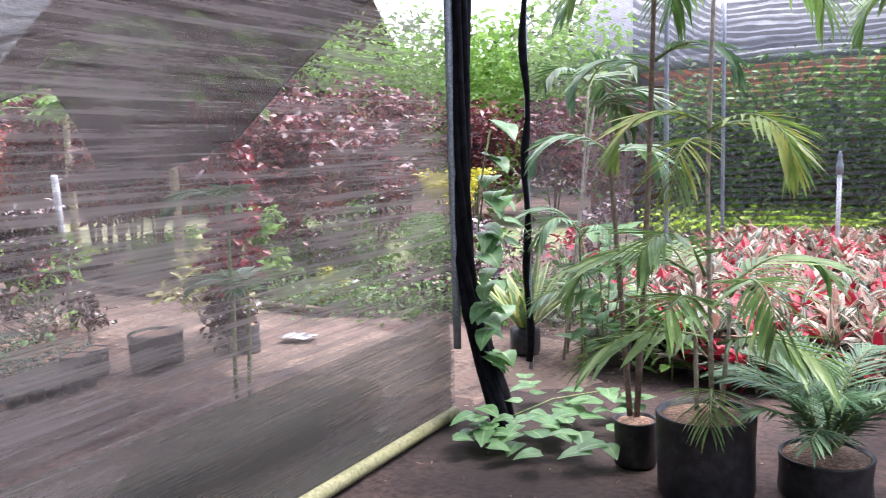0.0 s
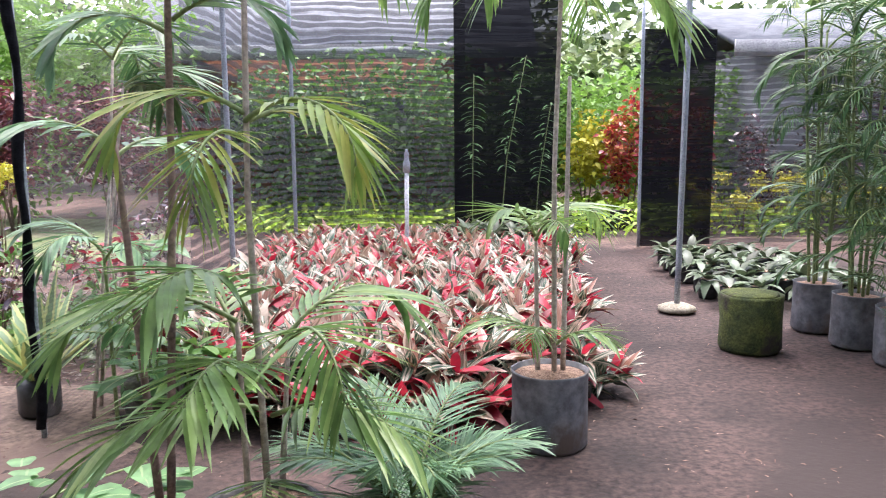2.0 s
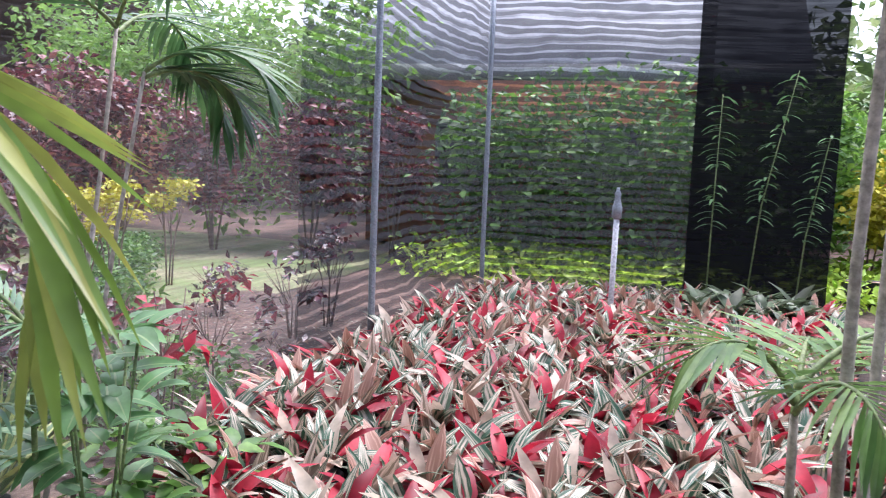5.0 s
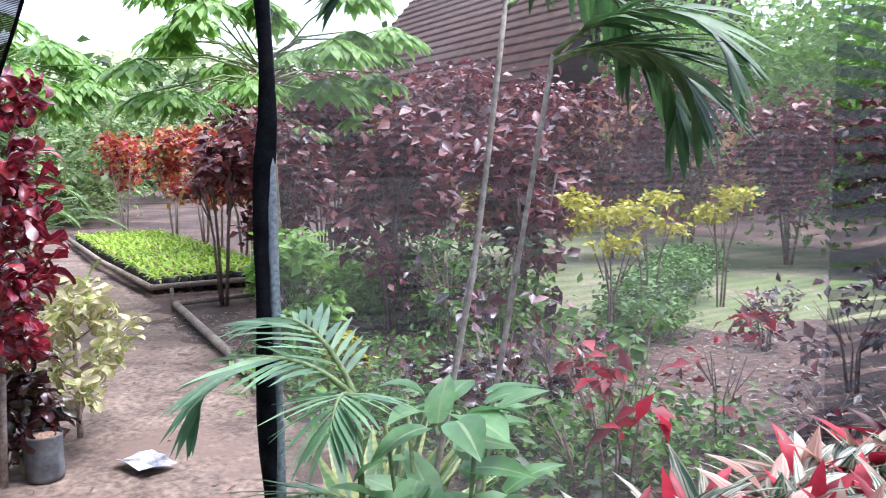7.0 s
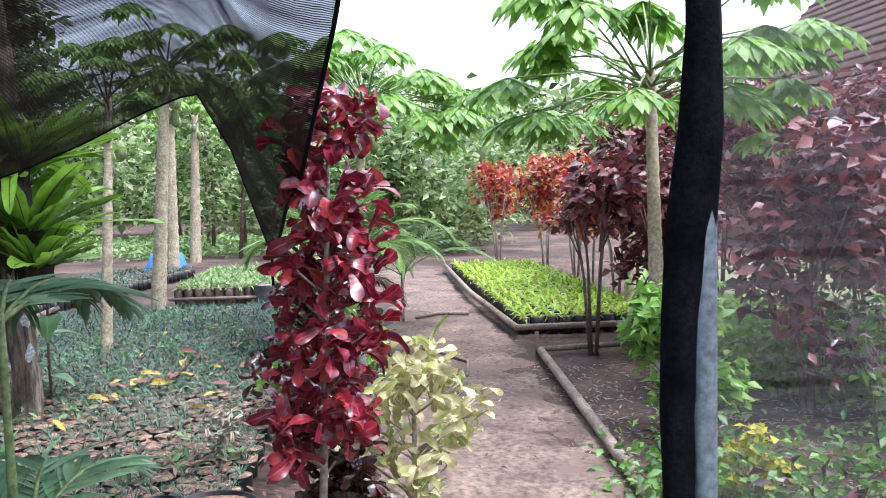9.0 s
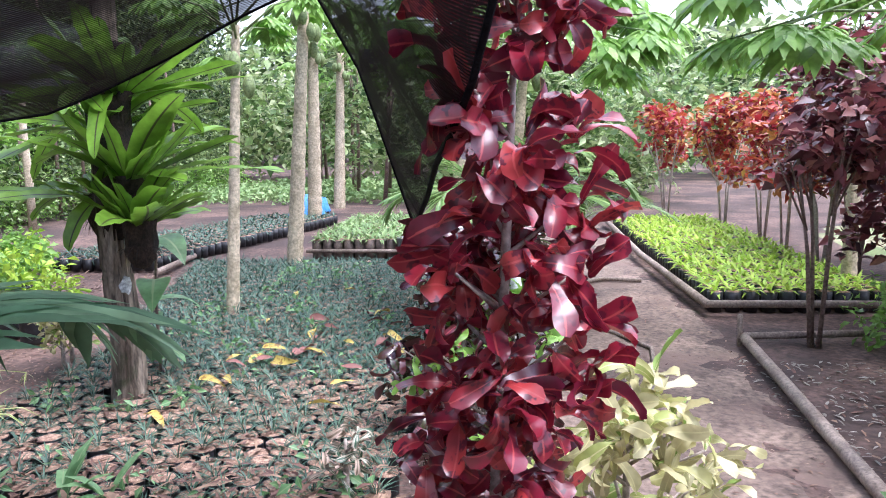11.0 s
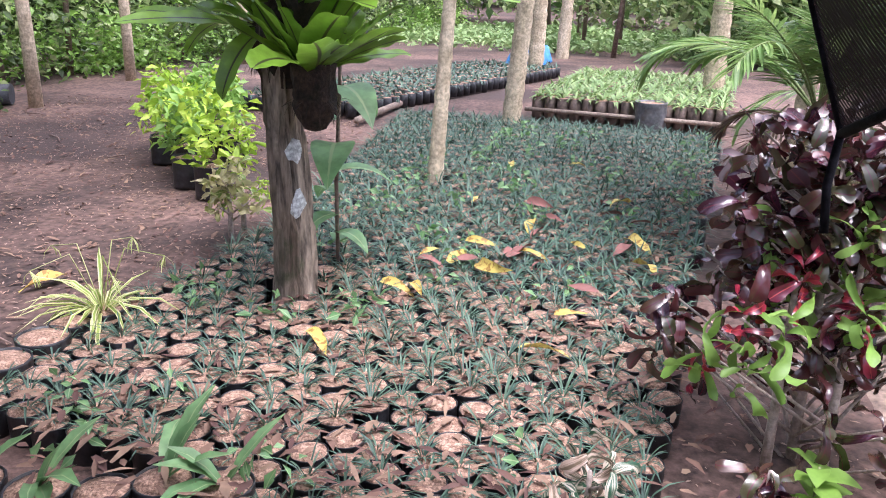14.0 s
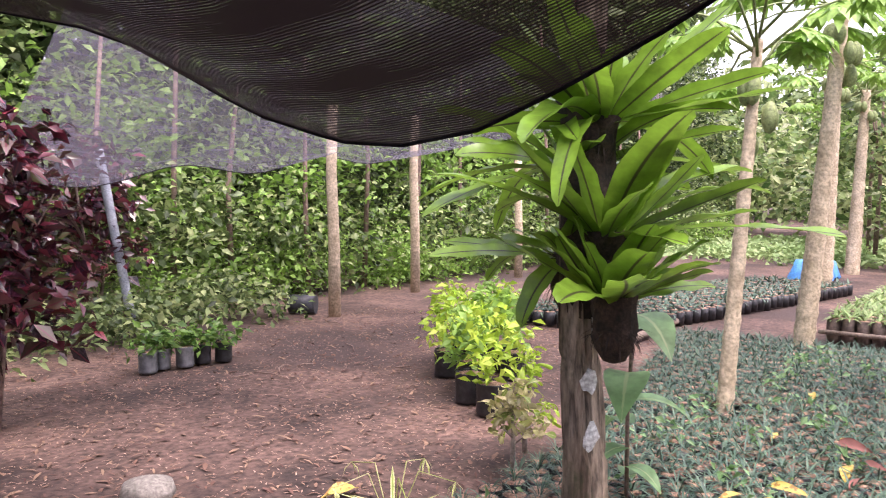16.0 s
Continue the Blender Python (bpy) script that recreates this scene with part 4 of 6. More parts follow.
leaf(g, (0.10, 0.16, 1.48), (0.6, -0.4, 0.0), 0.16, 0.13, 0.9, 4, 0.1, "heart")
part("leaves", g, L_VINE, p)
g = Geo()
for i in range(60):
    a = rr.uniform(0, 6.28)
    leaf(g, (0.2 + rr.uniform(-0.1, 0.6), rr.uniform(-0.5, 0.35), 0.05 + 0.1 * rr.random()), (math.cos(a), math.sin(a), 0.3), rr.uniform(0.09, 0.17), rr.uniform(0.08, 0.13), 0.7, 4, 0.12, "heart")
part("ground_leaves", g, L_VINE, p)
# agave in the doorway
p = thing("agave", -0.18, 0.30, 0, "green agave with yellow leaf margins outside the doorway", "agave")
g = Geo()
tuft(g, 22, 0.5, 0.085, 14, (0.5, 1.45), (0.1, 0.5), "lance", 0.15, 0.03)
part("leaves", g, L_AGAVE, p)
g = Geo()
lathe(g, [(0.09, 0), (0.1, 0.02), (0.1, 0.17), (0.03, 0.19)], 12)
part("bag", g, M_BLACK, p)

# ---- outside: trees and shrubs ----


def foliage_tree(name, x, y, label, cat, mat, seed, h, crown_r, crown_h, n, size, stems=3, r=0.02, barkmat=None, group="", stem_top=None):
    """Bare forked stems under a loose crown of leaf clumps."""
    rr = random.Random(seed)
    p = thing(name, x, y, 0, label, cat, group)
    cs = []
    for s in range(stems):
        g = Geo()
        a = s * 6.283 / stems + rr.random()
        q = crown_r * 0.55
        top = (q * math.cos(a), q * math.sin(a), h - crown_h * rr.uniform(0.15, 0.5))
        tube(g, [(0.03 * math.cos(a), 0.03 * math.sin(a), -0.02), (top[0] * 0.35 + rr.uniform(-0.03, 0.03), top[1] * 0.35 + rr.uniform(-0.03, 0.03), top[2] * 0.45), top], [r, r * 0.75, r * 0.4], 6)
        for k in range(2):
            b = a + rr.uniform(-1.2, 1.2)
            tube(g, [(top[0] * 0.45, top[1] * 0.45, top[2] * 0.55), (top[0] + 0.3 * crown_r * math.cos(b), top[1] + 0.3 * crown_r * math.sin(b), top[2] * rr.uniform(0.8, 1.0))], [r * 0.5, r * 0.25], 5)
        part("stem", g, barkmat or M_STEMBROWN, p)
    for i in range(max(6, n // 60)):
        a, k = rr.random() * 6.283, rr.random() ** 0.6
        cs.append((crown_r * k * math.cos(a), crown_r * k * math.sin(a), h - crown_h * rr.random()))
    part("crown", cloud("crown", seed, n, cs, (crown_r * 0.22, crown_r * 0.22, crown_h * 0.10), size, mat), None, p)
    return p


def croton(x, y, h, label, mat, seed, n=150, ln=0.15, w=0.06, r=0.16, lean=(0, 0), z0=0.15):
    """Upright croton: a woody axis with side twigs, each ending in a whorl of broad wavy leaves."""
    rr = random.Random(seed)
    p = thing("croton", x, y, 0, label, "croton")
    g = Geo()
    tube(g, [(lean[0] * k, lean[1] * k, h * k * 0.97) for k in (0, 0.25, 0.5, 0.75, 1)], [0.016, 0.014, 0.012, 0.009, 0.005], 7)
    part("stem", g, M_STEM, p)
    heads = [(lean[0], lean[1], h * 0.95)]
    for i in range(n // 9):
        k = z0 + (0.98 - z0) * rr.random()
        a = i * 2.4
        q = r * (1.15 - 0.6 * k) * rr.uniform(0.3, 1.0)
        b = (lean[0] * k + q * math.cos(a), lean[1] * k + q * math.sin(a), h * k + q * 0.4)
        g = Geo()
        tube(g, [(lean[0] * k, lean[1] * k, h * k - q * 0.3), b], [0.006, 0.003], 5)
        part("twig", g, M_STEM, p)
        heads.append(b)
    for hx, hy, hz in heads:
        g = Geo()
        for i in range(9):
            a, e = i * 2.4 + rr.random(), rr.uniform(-0.5, 1.2)
            leaf(g, (hx, hy, hz + rr.uniform(-0.07, 0.05)), (math.cos(a) * math.cos(e), math.sin(a) * math.cos(e), math.sin(e)), ln * rr.uniform(0.6, 1.2), w * rr.uniform(0.7, 1.2), rr.uniform(0.1, 2.4), 8, rr.uniform(0.0, 0.7), "paddle", rr.uniform(-1.2, 1.2), 0, 0.12, rr.uniform(-2.2, 2.2), rr.uniform(-0.8, 0.8))
        part("leaf_whorl", g, mat, p)
    return p


def papaya(x, y, h, label, seed, lean=(0, 0), r=0.09, nleaf=14, fruit=8, size=0.5, petiole=0.7, group=""):
    rr = random.Random(seed)
    p = thing("papaya_tree", x, y, 0, label, "papaya tree", group)
    g = Geo()
    n = 60
    tube(g, [(lean[0] * i / n, lean[1] * i / n, -0.09 + (h + 0.06) * i / n) for i in range(n + 1)], [r * (1.15 - 0.5 * i / n) * (1.05 if i % 3 == 0 else 0.97) for i in range(n + 1)], 12, rough=0.05, rnd=rr)
    part("trunk", g, M_PALEBARK, p)
    for i in range(nleaf):
        g = Geo()
        a, e = i * 2.4 + rr.random() * 0.4, rr.uniform(-0.15, 0.9)
        b = Vector((lean[0], lean[1], h - 0.25 * rr.random()))
        d = Vector((math.cos(a) * math.cos(e), math.sin(a) * math.cos(e), math.sin(e)))
        ln = petiole * rr.uniform(0.75, 1.2)
        tip = b + d * ln + Vector((0, 0, -0.08))
        tube(g, [b, b + d * ln * 0.5 + Vector((0, 0, 0.04)), tip], [0.011, 0.008, 0.006], 6, 1)
        sz = size * rr.uniform(0.75, 1.15)
        for k in range(-3, 4):
            q = a + k * 0.72
            dd = Vector((math.cos(q), math.sin(q), -0.28 + 0.1 * rr.random()))
            ll = sz * (0.62 - 0.05 * abs(k))
            leaf(g, tip, dd, ll, sz * 0.17, 0.7, 5, 0.12, "lance")
            for at, spread, sz2 in ((0.30, 0.6, 0.5), (0.52, 0.5, 0.38)):
                for sg in (-1, 1):
                    w = q + sg * spread
                    leaf(g, tip + dd.normalized() * ll * at + Vector((0, 0, -0.01 - 0.12 * ll * at)), (math.cos(w), math.sin(w), -0.4), ll * sz2, sz * 0.10, 0.5, 3, 0.1, "lance")
        part("leaf", g, (L_PAPAYA, M_GREENSTEM), p)
    for i in range(fruit):
        g = Geo()
        a = i * 1.9
        lathe(g, [(0.004, 0.0), (0.03, 0.02), (0.048, 0.07), (0.05, 0.11), (0.035, 0.16), (0.012, 0.19)], 10, centre=(lean[0] + (r + 0.03) * math.cos(a), lean[1] + (r + 0.03) * math.sin(a), h - 0.42 - 0.16 * (i % 3)))
        part("fruit", g, M_GREENSTEM, p)
    return p


# tree with nest ferns
p = thing("tree", -4.46, -2.515, -0.045, "rough-barked tree trunk carrying large nest ferns", "tree")
rr = random.Random(21)
g = Geo()
ridge = [1 + 0.13 * math.sin(k * 2.7) + rr.uniform(-0.11, 0.11) for k in range(34)]
verts, n = [], 34
for i in range(60):
    z = -0.03 + i * 0.06
    q = 0.074 - 0.0005 * i + 0.03 * math.exp(-i * 0.5)
    for k in range(n):
        a = 2 * math.pi * k / n
        w = q * (ridge[(k + int(1.2 * math.sin(i * 0.3))) % n] + 0.16 * noise.noise((math.cos(a) * 3, math.sin(a) * 3, z * 2.5)) + rr.uniform(-0.025, 0.025))
        verts.append((0.03 * math.sin(i * 0.14) - 0.001 * i + w * math.cos(a), 0.02 * math.sin(i * 0.22) - 0.0016 * i + w * math.sin(a), z))
g.add(verts, [(i * n + k, i * n + (k + 1) % n, (i + 1) * n + (k + 1) % n, (i + 1) * n + k) for i in range(59) for k in range(n)])
part("trunk", g, M_BARK, p)
for z, q in ((0.715, 0.3), (0.505, 0.25), (0.915, 0.9)):
    g = Geo()
    a = 0.55 + q
    n = Vector((math.cos(a), math.sin(a), 0))
    s = Vector((-n.y, n.x, 0))
    c = n * 0.084 + Vector((0.03 * math.sin(z * 2.3) - 0.016 * z, 0.02 * math.sin(z * 3.6) - 0.026 * z, z))
    ring = [c + s * 0.03 * rr.uniform(0.6, 1.3) * math.cos(k * 0.628) + UP * 0.06 * rr.uniform(0.6, 1.2) * math.sin(k * 0.628) - n * 0.012 * abs(math.cos(k * 0.628)) for k in range(10)]
    g.add(ring + [c + n * 0.004], [(k, (k + 1) % 10, 10) for k in range(10)])
    part("lichen_patch", g, M_LICHEN, p, "pale grey lichen patch")


def nest_fern(x, y, z, seed, n, ln, label, lean=(0.3, 0.3), ball=1.0, wide=0.14, low=0.25, limp=1.0):
    """A rosette of broad wavy straps: upright ones within, arching ones outside, on a fibrous ball."""
    rr = random.Random(seed)
    p = thing("nest_fern", x, y, z, label, "fern", "nest ferns on the tree")
    g = Geo()
    lathe(g, [(0.012, -0.25 * ball), (0.05 * ball, -0.235 * ball), (0.078 * ball, -0.19 * ball), (0.095 * ball, -0.13 * ball), (0.10 * ball, -0.06), (0.10 * ball, 0.0), (0.08, 0.05), (0.02, 0.06)], 26, wob=0.28, rnd=rr)
    tuft(g, 40, 0.09, 0.006, seed, (-1.4, 0.2), (0.2, 0.9), "strap", -0.1 * ball, 0.085 * ball)
    part("root_ball", g, M_DARKROOT, p, "dark fibrous root ball")
    for i in range(n):
        g = Geo()
        inner = i / n
        a, e = i * 2.4 + rr.random() * 0.8, low + (1.25 - low) * inner + rr.uniform(-0.15, 0.15)
        d = Vector((math.cos(a) * math.cos(e) + lean[0] * (1 - 0.6 * inner), math.sin(a) * math.cos(e) + lean[1] * (1 - 0.6 * inner), math.sin(e)))
        size = ln * rr.uniform(0.55, 1.12) * (1 - 0.25 * inner)
        leaf(g, (0.05 * math.cos(a), 0.05 * math.sin(a), 0.03), d, size, wide * rr.uniform(0.75, 1.15) * min(1, size / 0.4), (rr.uniform(0.0, 0.7) + (0.6 if rr.random() < 0.2 else 0)) * (0.4 + 0.9 * (size / 0.6)) * limp, 18, rr.uniform(0.1, 0.4), "frond", rr.uniform(-0.45, 0.45), 0, 0.045, rr.uniform(-0.5, 0.5), rr.uniform(-0.35, 0.35))
        part("leaf", g, L_FERN, p)
    return p


nest_fern(-4.33, -2.34, 0.96, 31, 27, 0.46, "bright green nest fern with wavy leaves low on the trunk", (0.12, 0.2), 0.78, 0.135, 0.45, 0.5)
nest_fern(-4.53, -2.64, 1.08, 35, 16, 0.55, "nest fern with narrow drooping leaves on the shaded trunk", (-0.1, -0.5), 0.7, 0.10, 0.0, 1.6)
nest_fern(-4.39, -2.40, 1.18, 32, 22, 0.74, "large bright green nest fern with long wavy leaves", (0.1, 0.35), 0.5, 0.13, 0.3, 0.8)
nest_fern(-4.56, -2.62, 1.42, 33, 20, 0.72, "nest fern with drooping dark leaves high on the trunk", (-0.15, -0.3), 0.5, 0.12, 0.0)
nest_fern(-4.47, -2.48, 1.6, 34, 24, 0.74, "nest fern with arching leaves near the top of the trunk", (0.0, 0.1), 0.5, 0.13, 0.15)
g = Geo()
rr = random.Random(36)
lathe(g, [(0.075, 0.0), (0.10, 0.12), (0.115, 0.35), (0.10, 0.6), (0.11, 0.8), (0.09, 1.0)], 18, wob=0.45, rnd=rr)
ob = solid("root_mat", g, M_DARKROOT, "black mat of fern roots wrapped round the trunk", "roots")
ob.matrix_world = pose(-4.48, -2.54, 0.9)
# big-leaved sapling beside the trunk
p = thing("sapling", -4.84, -2.51, 0, "slender sapling with large ribbed green leaves beside the trunk", "sapling")
g = Geo()
tube(g, [(0, 0, -0.07), (0.01, 0.0, 0.45), (0.0, 0.02, 0.95)], 0.009, 6)
part("stem", g, M_STEMBROWN, p)
for i, (z, az, ln) in enumerate([(0.86, 50, 0.30), (0.8, 170, 0.26), (0.72, 280, 0.26), (0.62, 20, 0.3), (0.5, 120, 0.22), (0.4, 230, 0.2), (0.3, 340, 0.18), (0.22, 70, 0.16), (0.18, 200, 0.15)]):
    g = Geo()
    a = radians(az)
    leaf(g, (0, 0, z), (math.cos(a), math.sin(a), 0.45), ln * 1.35, ln * 0.62, 1.3, 6, 0.15, "lance")
    part("leaf", g, L_VINE, p)

papaya(-6.58, -2.69, 2.3, "slim papaya tree rising from the seedling bed", 61, (-0.06, 0.12), 0.047, 10, 4, 0.5, 0.7)
papaya(-9.13, -2.87, 3.0, "papaya tree with a pale ringed trunk and green fruit", 62, (0.05, 0.24), 0.08, 16, 9, 0.75, 0.9)
papaya(-4.9, 1.72, 2.25, "papaya tree with broad pale leaves beside the path", 63, (0.0, -0.05), 0.055, 34, 0, 0.72, 1.0)
papaya(-7.6, 2.4, 2.0, "papaya tree behind the lime seedling bed", 64, (0, 0), 0.06, 14, 0, 0.6, 0.9)
papaya(-7.4, -0.55, 2.35, "papaya tree with broad leaves over the path", 65, (0, 0.2), 0.055, 34, 3, 0.75, 1.1)
papaya(-14.0, -3.8, 3.2, "papaya tree beyond the seedling beds", 66, (0.1, 0.1), 0.11, 12, 8, 0.6, 0.9)
papaya(-17.3, -4.07, 3.2, "papaya tree beyond the seedling beds", 67, (-0.1, 0.1), 0.11, 12, 8, 0.6, 0.9)
papaya(-11.3, -1.15, 3.0, "papaya tree beyond the seedling beds", 68, (0.1, 0.0), 0.11, 12, 8, 0.6, 0.9)

# crotons by the doorway
croton(-1.95, -0.56, 1.78, "tall croton with glossy red and maroon leaves beside the path", L_CROTON, 71, 560, 0.125, 0.056, 0.22, (-0.02, 0.08), 0.27)
croton(-2.45, -0.2, 0.70, "low croton with yellow and cream leaves beside the path", L_YELCROTON, 72, 330, 0.12, 0.042, 0.40, z0=0.25)
croton(-2.1, -0.46, 0.46, "low maroon croton under the tall red one", L_MAROON, 73, 150, 0.13, 0.06, 0.18, z0=0.1)
croton(-4.0, -0.62, 0.95, "dark maroon croton with a few green shoots beside the bed", L_MAROON, 74, 880, 0.11, 0.045, 0.43, z0=0.03)
croton(-3.9, -0.55, 0.8, "green-leaved croton shoots among dark leaves", L_PAPAYA, 75, 180, 0.11, 0.036, 0.42, z0=0.3)
croton(-3.85, -0.7, 0.7, "croton shoots with bright red leaf tips among dark leaves", L_CROTON, 77, 60, 0.09, 0.034, 0.34, z0=0.3)
croton(-3.2, -0.75, 0.42, "small bronze croton at the edge of the seedling bed", L_MAROON, 76, 60, 0.1, 0.04, 0.15)
p = thing("seedling", -3.62, -0.6, 0, "small fresh green seedling at the bed's edge", "seedling")
g = Geo()
tube(g, [(0, 0, 0), (0, 0, 0.2)], 0.004, 5)
part("stem", g, M_GREENSTEM, p)
rr = random.Random(79)
for i in range(14):
    g = Geo()
    a = i * 2.4
    leaf(g, (0.01 * math.cos(a), 0.01 * math.sin(a), 0.07 + 0.01 * i), (math.cos(a), math.sin(a), 0.5), rr.uniform(0.07, 0.12), 0.055, 0.9, 6, 0.2, "lance", 0.2, 0, 0.04)
    part("leaf", g, L_PAPAYA, p)
g = Geo()
tube(g, [(0, 0, 0), (0.12, -0.11, 0.62), (0.23, -0.22, 1.25)], 0.027, 16)
ob = solid("white_pipe", g, M_PVC, "white plastic pipe standing among the crotons", "pipe")
ob.matrix_world = pose(-3.95, -0.34, 0)
# cycad-like palm behind the maroon croton
p = thing("feather_palm", -6.1, -0.52, 0, "feathery green palm with brown lower leaves behind the crotons", "palm")
rr = random.Random(81)
palm(p, [[(0, 0, 0), (0.02, 0, 0.35), (0.05, 0, 0.7)]], [((0.05, 0, 0.72), i * 25.7 + rr.uniform(-8, 8), rr.uniform(48, 82), rr.uniform(0.85, 1.15), 30, 0.22, rr.uniform(70, 125), 0.028) for i in range(16)], L_PALM, M_STEMBROWN, 82, 0.045)
palm(p, [], [((0.05, 0, 0.66), i * 60 + rr.uniform(-10, 10), rr.uniform(0, 30), rr.uniform(0.5, 0.65), 18, 0.16, rr.uniform(60, 100), 0.018) for i in range(6)], L_DEAD, M_STEMBROWN, 87, 0.03)
p = thing("feather_palm", -8.0, 0.0, 0, "young feathery palm leaning over the path", "palm")
palm(p, [[(0, 0, 0), (0.0, 0, 0.5)]], [((0, 0, 0.5), i * 45 + rr.uniform(-12, 12), rr.uniform(30, 75), rr.uniform(0.9, 1.2), 20, 0.24, rr.uniform(70, 120), 0.022) for i in range(9)], L_PALM, M_STEM, 83, 0.02)
# small palm seen past the doorway on the seedling side
p = thing("young_palm", -1.27, -1.26, 0, "young palm with arching blue-green fronds at the bed's near corner", "palm")
palm(p, [[(0, 0, 0), (0.02, 0, 1.12)], [(0.06, 0.04, 0), (0.08, 0.06, 0.55)]], [((0.02, 0, 1.1), az, el, ln, 12, 0.15, dr, 0.042) for az, el, ln, dr in [(150, 30, 0.42, 80), (168, 35, 0.42, 90), (195, 40, 0.40, 110), (240, 40, 0.36, 110), (320, 50, 0.34, 110)]] + [((0.08, 0.06, 0.55), az, 60, 0.36, 12, 0.17, 100, 0.036) for az in (150, 190, 240, 300)], L_PALMBLUE, M_GREENSTEM, 84, 0.012)
# large cut black bag at the doorway
p = thing("planter_bag", -2.24, -0.97, 0, "large round black bag with chip mulch at the bed's corner", "planter")
polybag(p, 0.17, 0.24, M_BLACK)
for x, y in ((-2.5, -1.24), (-2.47, -1.41)):
    p = thing("planter_bag", x, y, 0, "black bag of chip mulch beside the seedling bed", "planter", "bags at the bed's corner")
    polybag(p, 0.085, 0.17, M_BLACK)
croton(-3.22, -1.1, 0.32, "small croton with cream, green and red leaves in the seedling bed", L_TRI, 88, 50, 0.085, 0.03, 0.13, z0=0.3)
p = thing("planter_bag", -1.97, -0.40, 0, "faded grey bag under the low maroon croton", "planter")
polybag(p, 0.08, 0.2, M_GREYBAG)

# ---- seedling bed ----
rr = random.Random(91)
pot_g = Geo()
lathe(pot_g, [(0.048, -0.05), (0.052, -0.04), (0.055, 0.066), (0.0555, 0.07), (0.053, 0.07), (0.052, 0.062)], 14)
pot_me = pot_g.mesh("bag", M_BLACK)
chip_me = []
for k in range(3):
    g = Geo()
    lathe(g, [(0.0525, 0.058), (0.052, 0.068), (0.040, 0.073), (0.022, 0.072), (0.003, 0.075)], 14, wob=0.07, rnd=rr)
    chip_me.append(g.mesh("mulch", M_CHIPS))
tuft_me = []
for k in range(6):
    g = Geo()
    tuft(g, 17 + k, 0.062 + 0.009 * k, 0.0055, 700 + k, (0.6, 1.45), (0.4, 1.4), "strap", 0.07, 0.006)
    tuft_me.append(g.mesh("grass_tuft", L_GRASS))
places = []
row = 0
x = -2.35
while x > -9.2:
    left = -3.05 if x > -5.2 else -3.05 - (-5.2 - x) * 0.22
    y = left + (0.058 if row % 2 else 0.0)
    right = -1.0 if x < -2.7 else -1.35
    while y < right:
        if math.hypot(x + 4.44, y + 2.51) > 0.16 and math.hypot(x + 6.58, y + 2.69) > 0.1 and not (x > -3.22 and y < -1.88):
            places.append((x + rr.uniform(-0.012, 0.012), y + rr.uniform(-0.012, 0.012)))
        y += 0.117
    x -= 0.103
    row += 1
single, rest = [], []
for q in places:
    (single if -4.75 < q[0] < -2.95 and len(single) < 300 else rest).append(q)
for x, y in single:
    p = thing("seedling_pot", x, y, rr.uniform(-0.008, 0.01), "mondo grass seedling in a small black bag of wood chips", "seedling", "seedlings in the bed", rr.uniform(0, 360))
    part("bag", pot_me, None, p)
    part("mulch", rr.choice(chip_me), None, p)
    if rr.random() < 0.84:
        part("grass", rr.choice(tuft_me), None, p)


def pot_stuff(name, places, seed, h, r, label, bl, bw, mat, nb, el=(0.35, 1.4), dr=(0.5, 1.5), shape="strap", bag=None, sunk=0.0):
    rr = random.Random(seed)
    g = Geo()
    for x, y in places:
        z = rr.uniform(-0.008, 0.01)
        lathe(g, [(r * 0.9, z - sunk), (r, z + h * 0.5), (r * 1.02, z + h), (r * 0.97, z + h)], 8, 0, (x, y, 0))
        lathe(g, [(r * 0.95, z + h - 0.002), (r * 0.6, z + h + 0.006), (0.003, z + h + 0.006)], 8, 1, (x, y, 0))
        for i in range(nb):
            a, e = rr.random() * 6.283, rr.uniform(*el)
            leaf(g, (x, y, z + h), (math.cos(a) * math.cos(e), math.sin(a) * math.cos(e), math.sin(e)), bl * rr.uniform(0.7, 1.3), bw, rr.uniform(*dr), 2, 0.3, shape, 0, 2)
    return solid(name, g, (bag or M_BLACK, M_CHIPS, mat), label, "seedlings", "stuff")


near = [q for q in rest if q[0] > -4.9]
middle = [q for q in rest if -5.6 < q[0] <= -4.9]
far = [q for q in rest if q[0] <= -5.6]
pot_stuff("seedling_pots", near, 92, 0.07, 0.053, "crowded mondo grass seedlings in small black bags", 0.09, 0.0065, L_GRASS, 24, (0.4, 1.45), sunk=0.05)
pot_stuff("seedling_pots", middle, 97, 0.07, 0.052, "dense mondo grass seedlings hiding their black bags", 0.11, 0.008, L_GRASS, 30, (0.25, 1.4), sunk=0.05)
pot_stuff("seedling_pots", far, 93, 0.07, 0.051, "crowded mondo grass seedlings in small black bags", 0.12, 0.009, L_GRASS, 25, (0.2, 1.4), sunk=0.05)

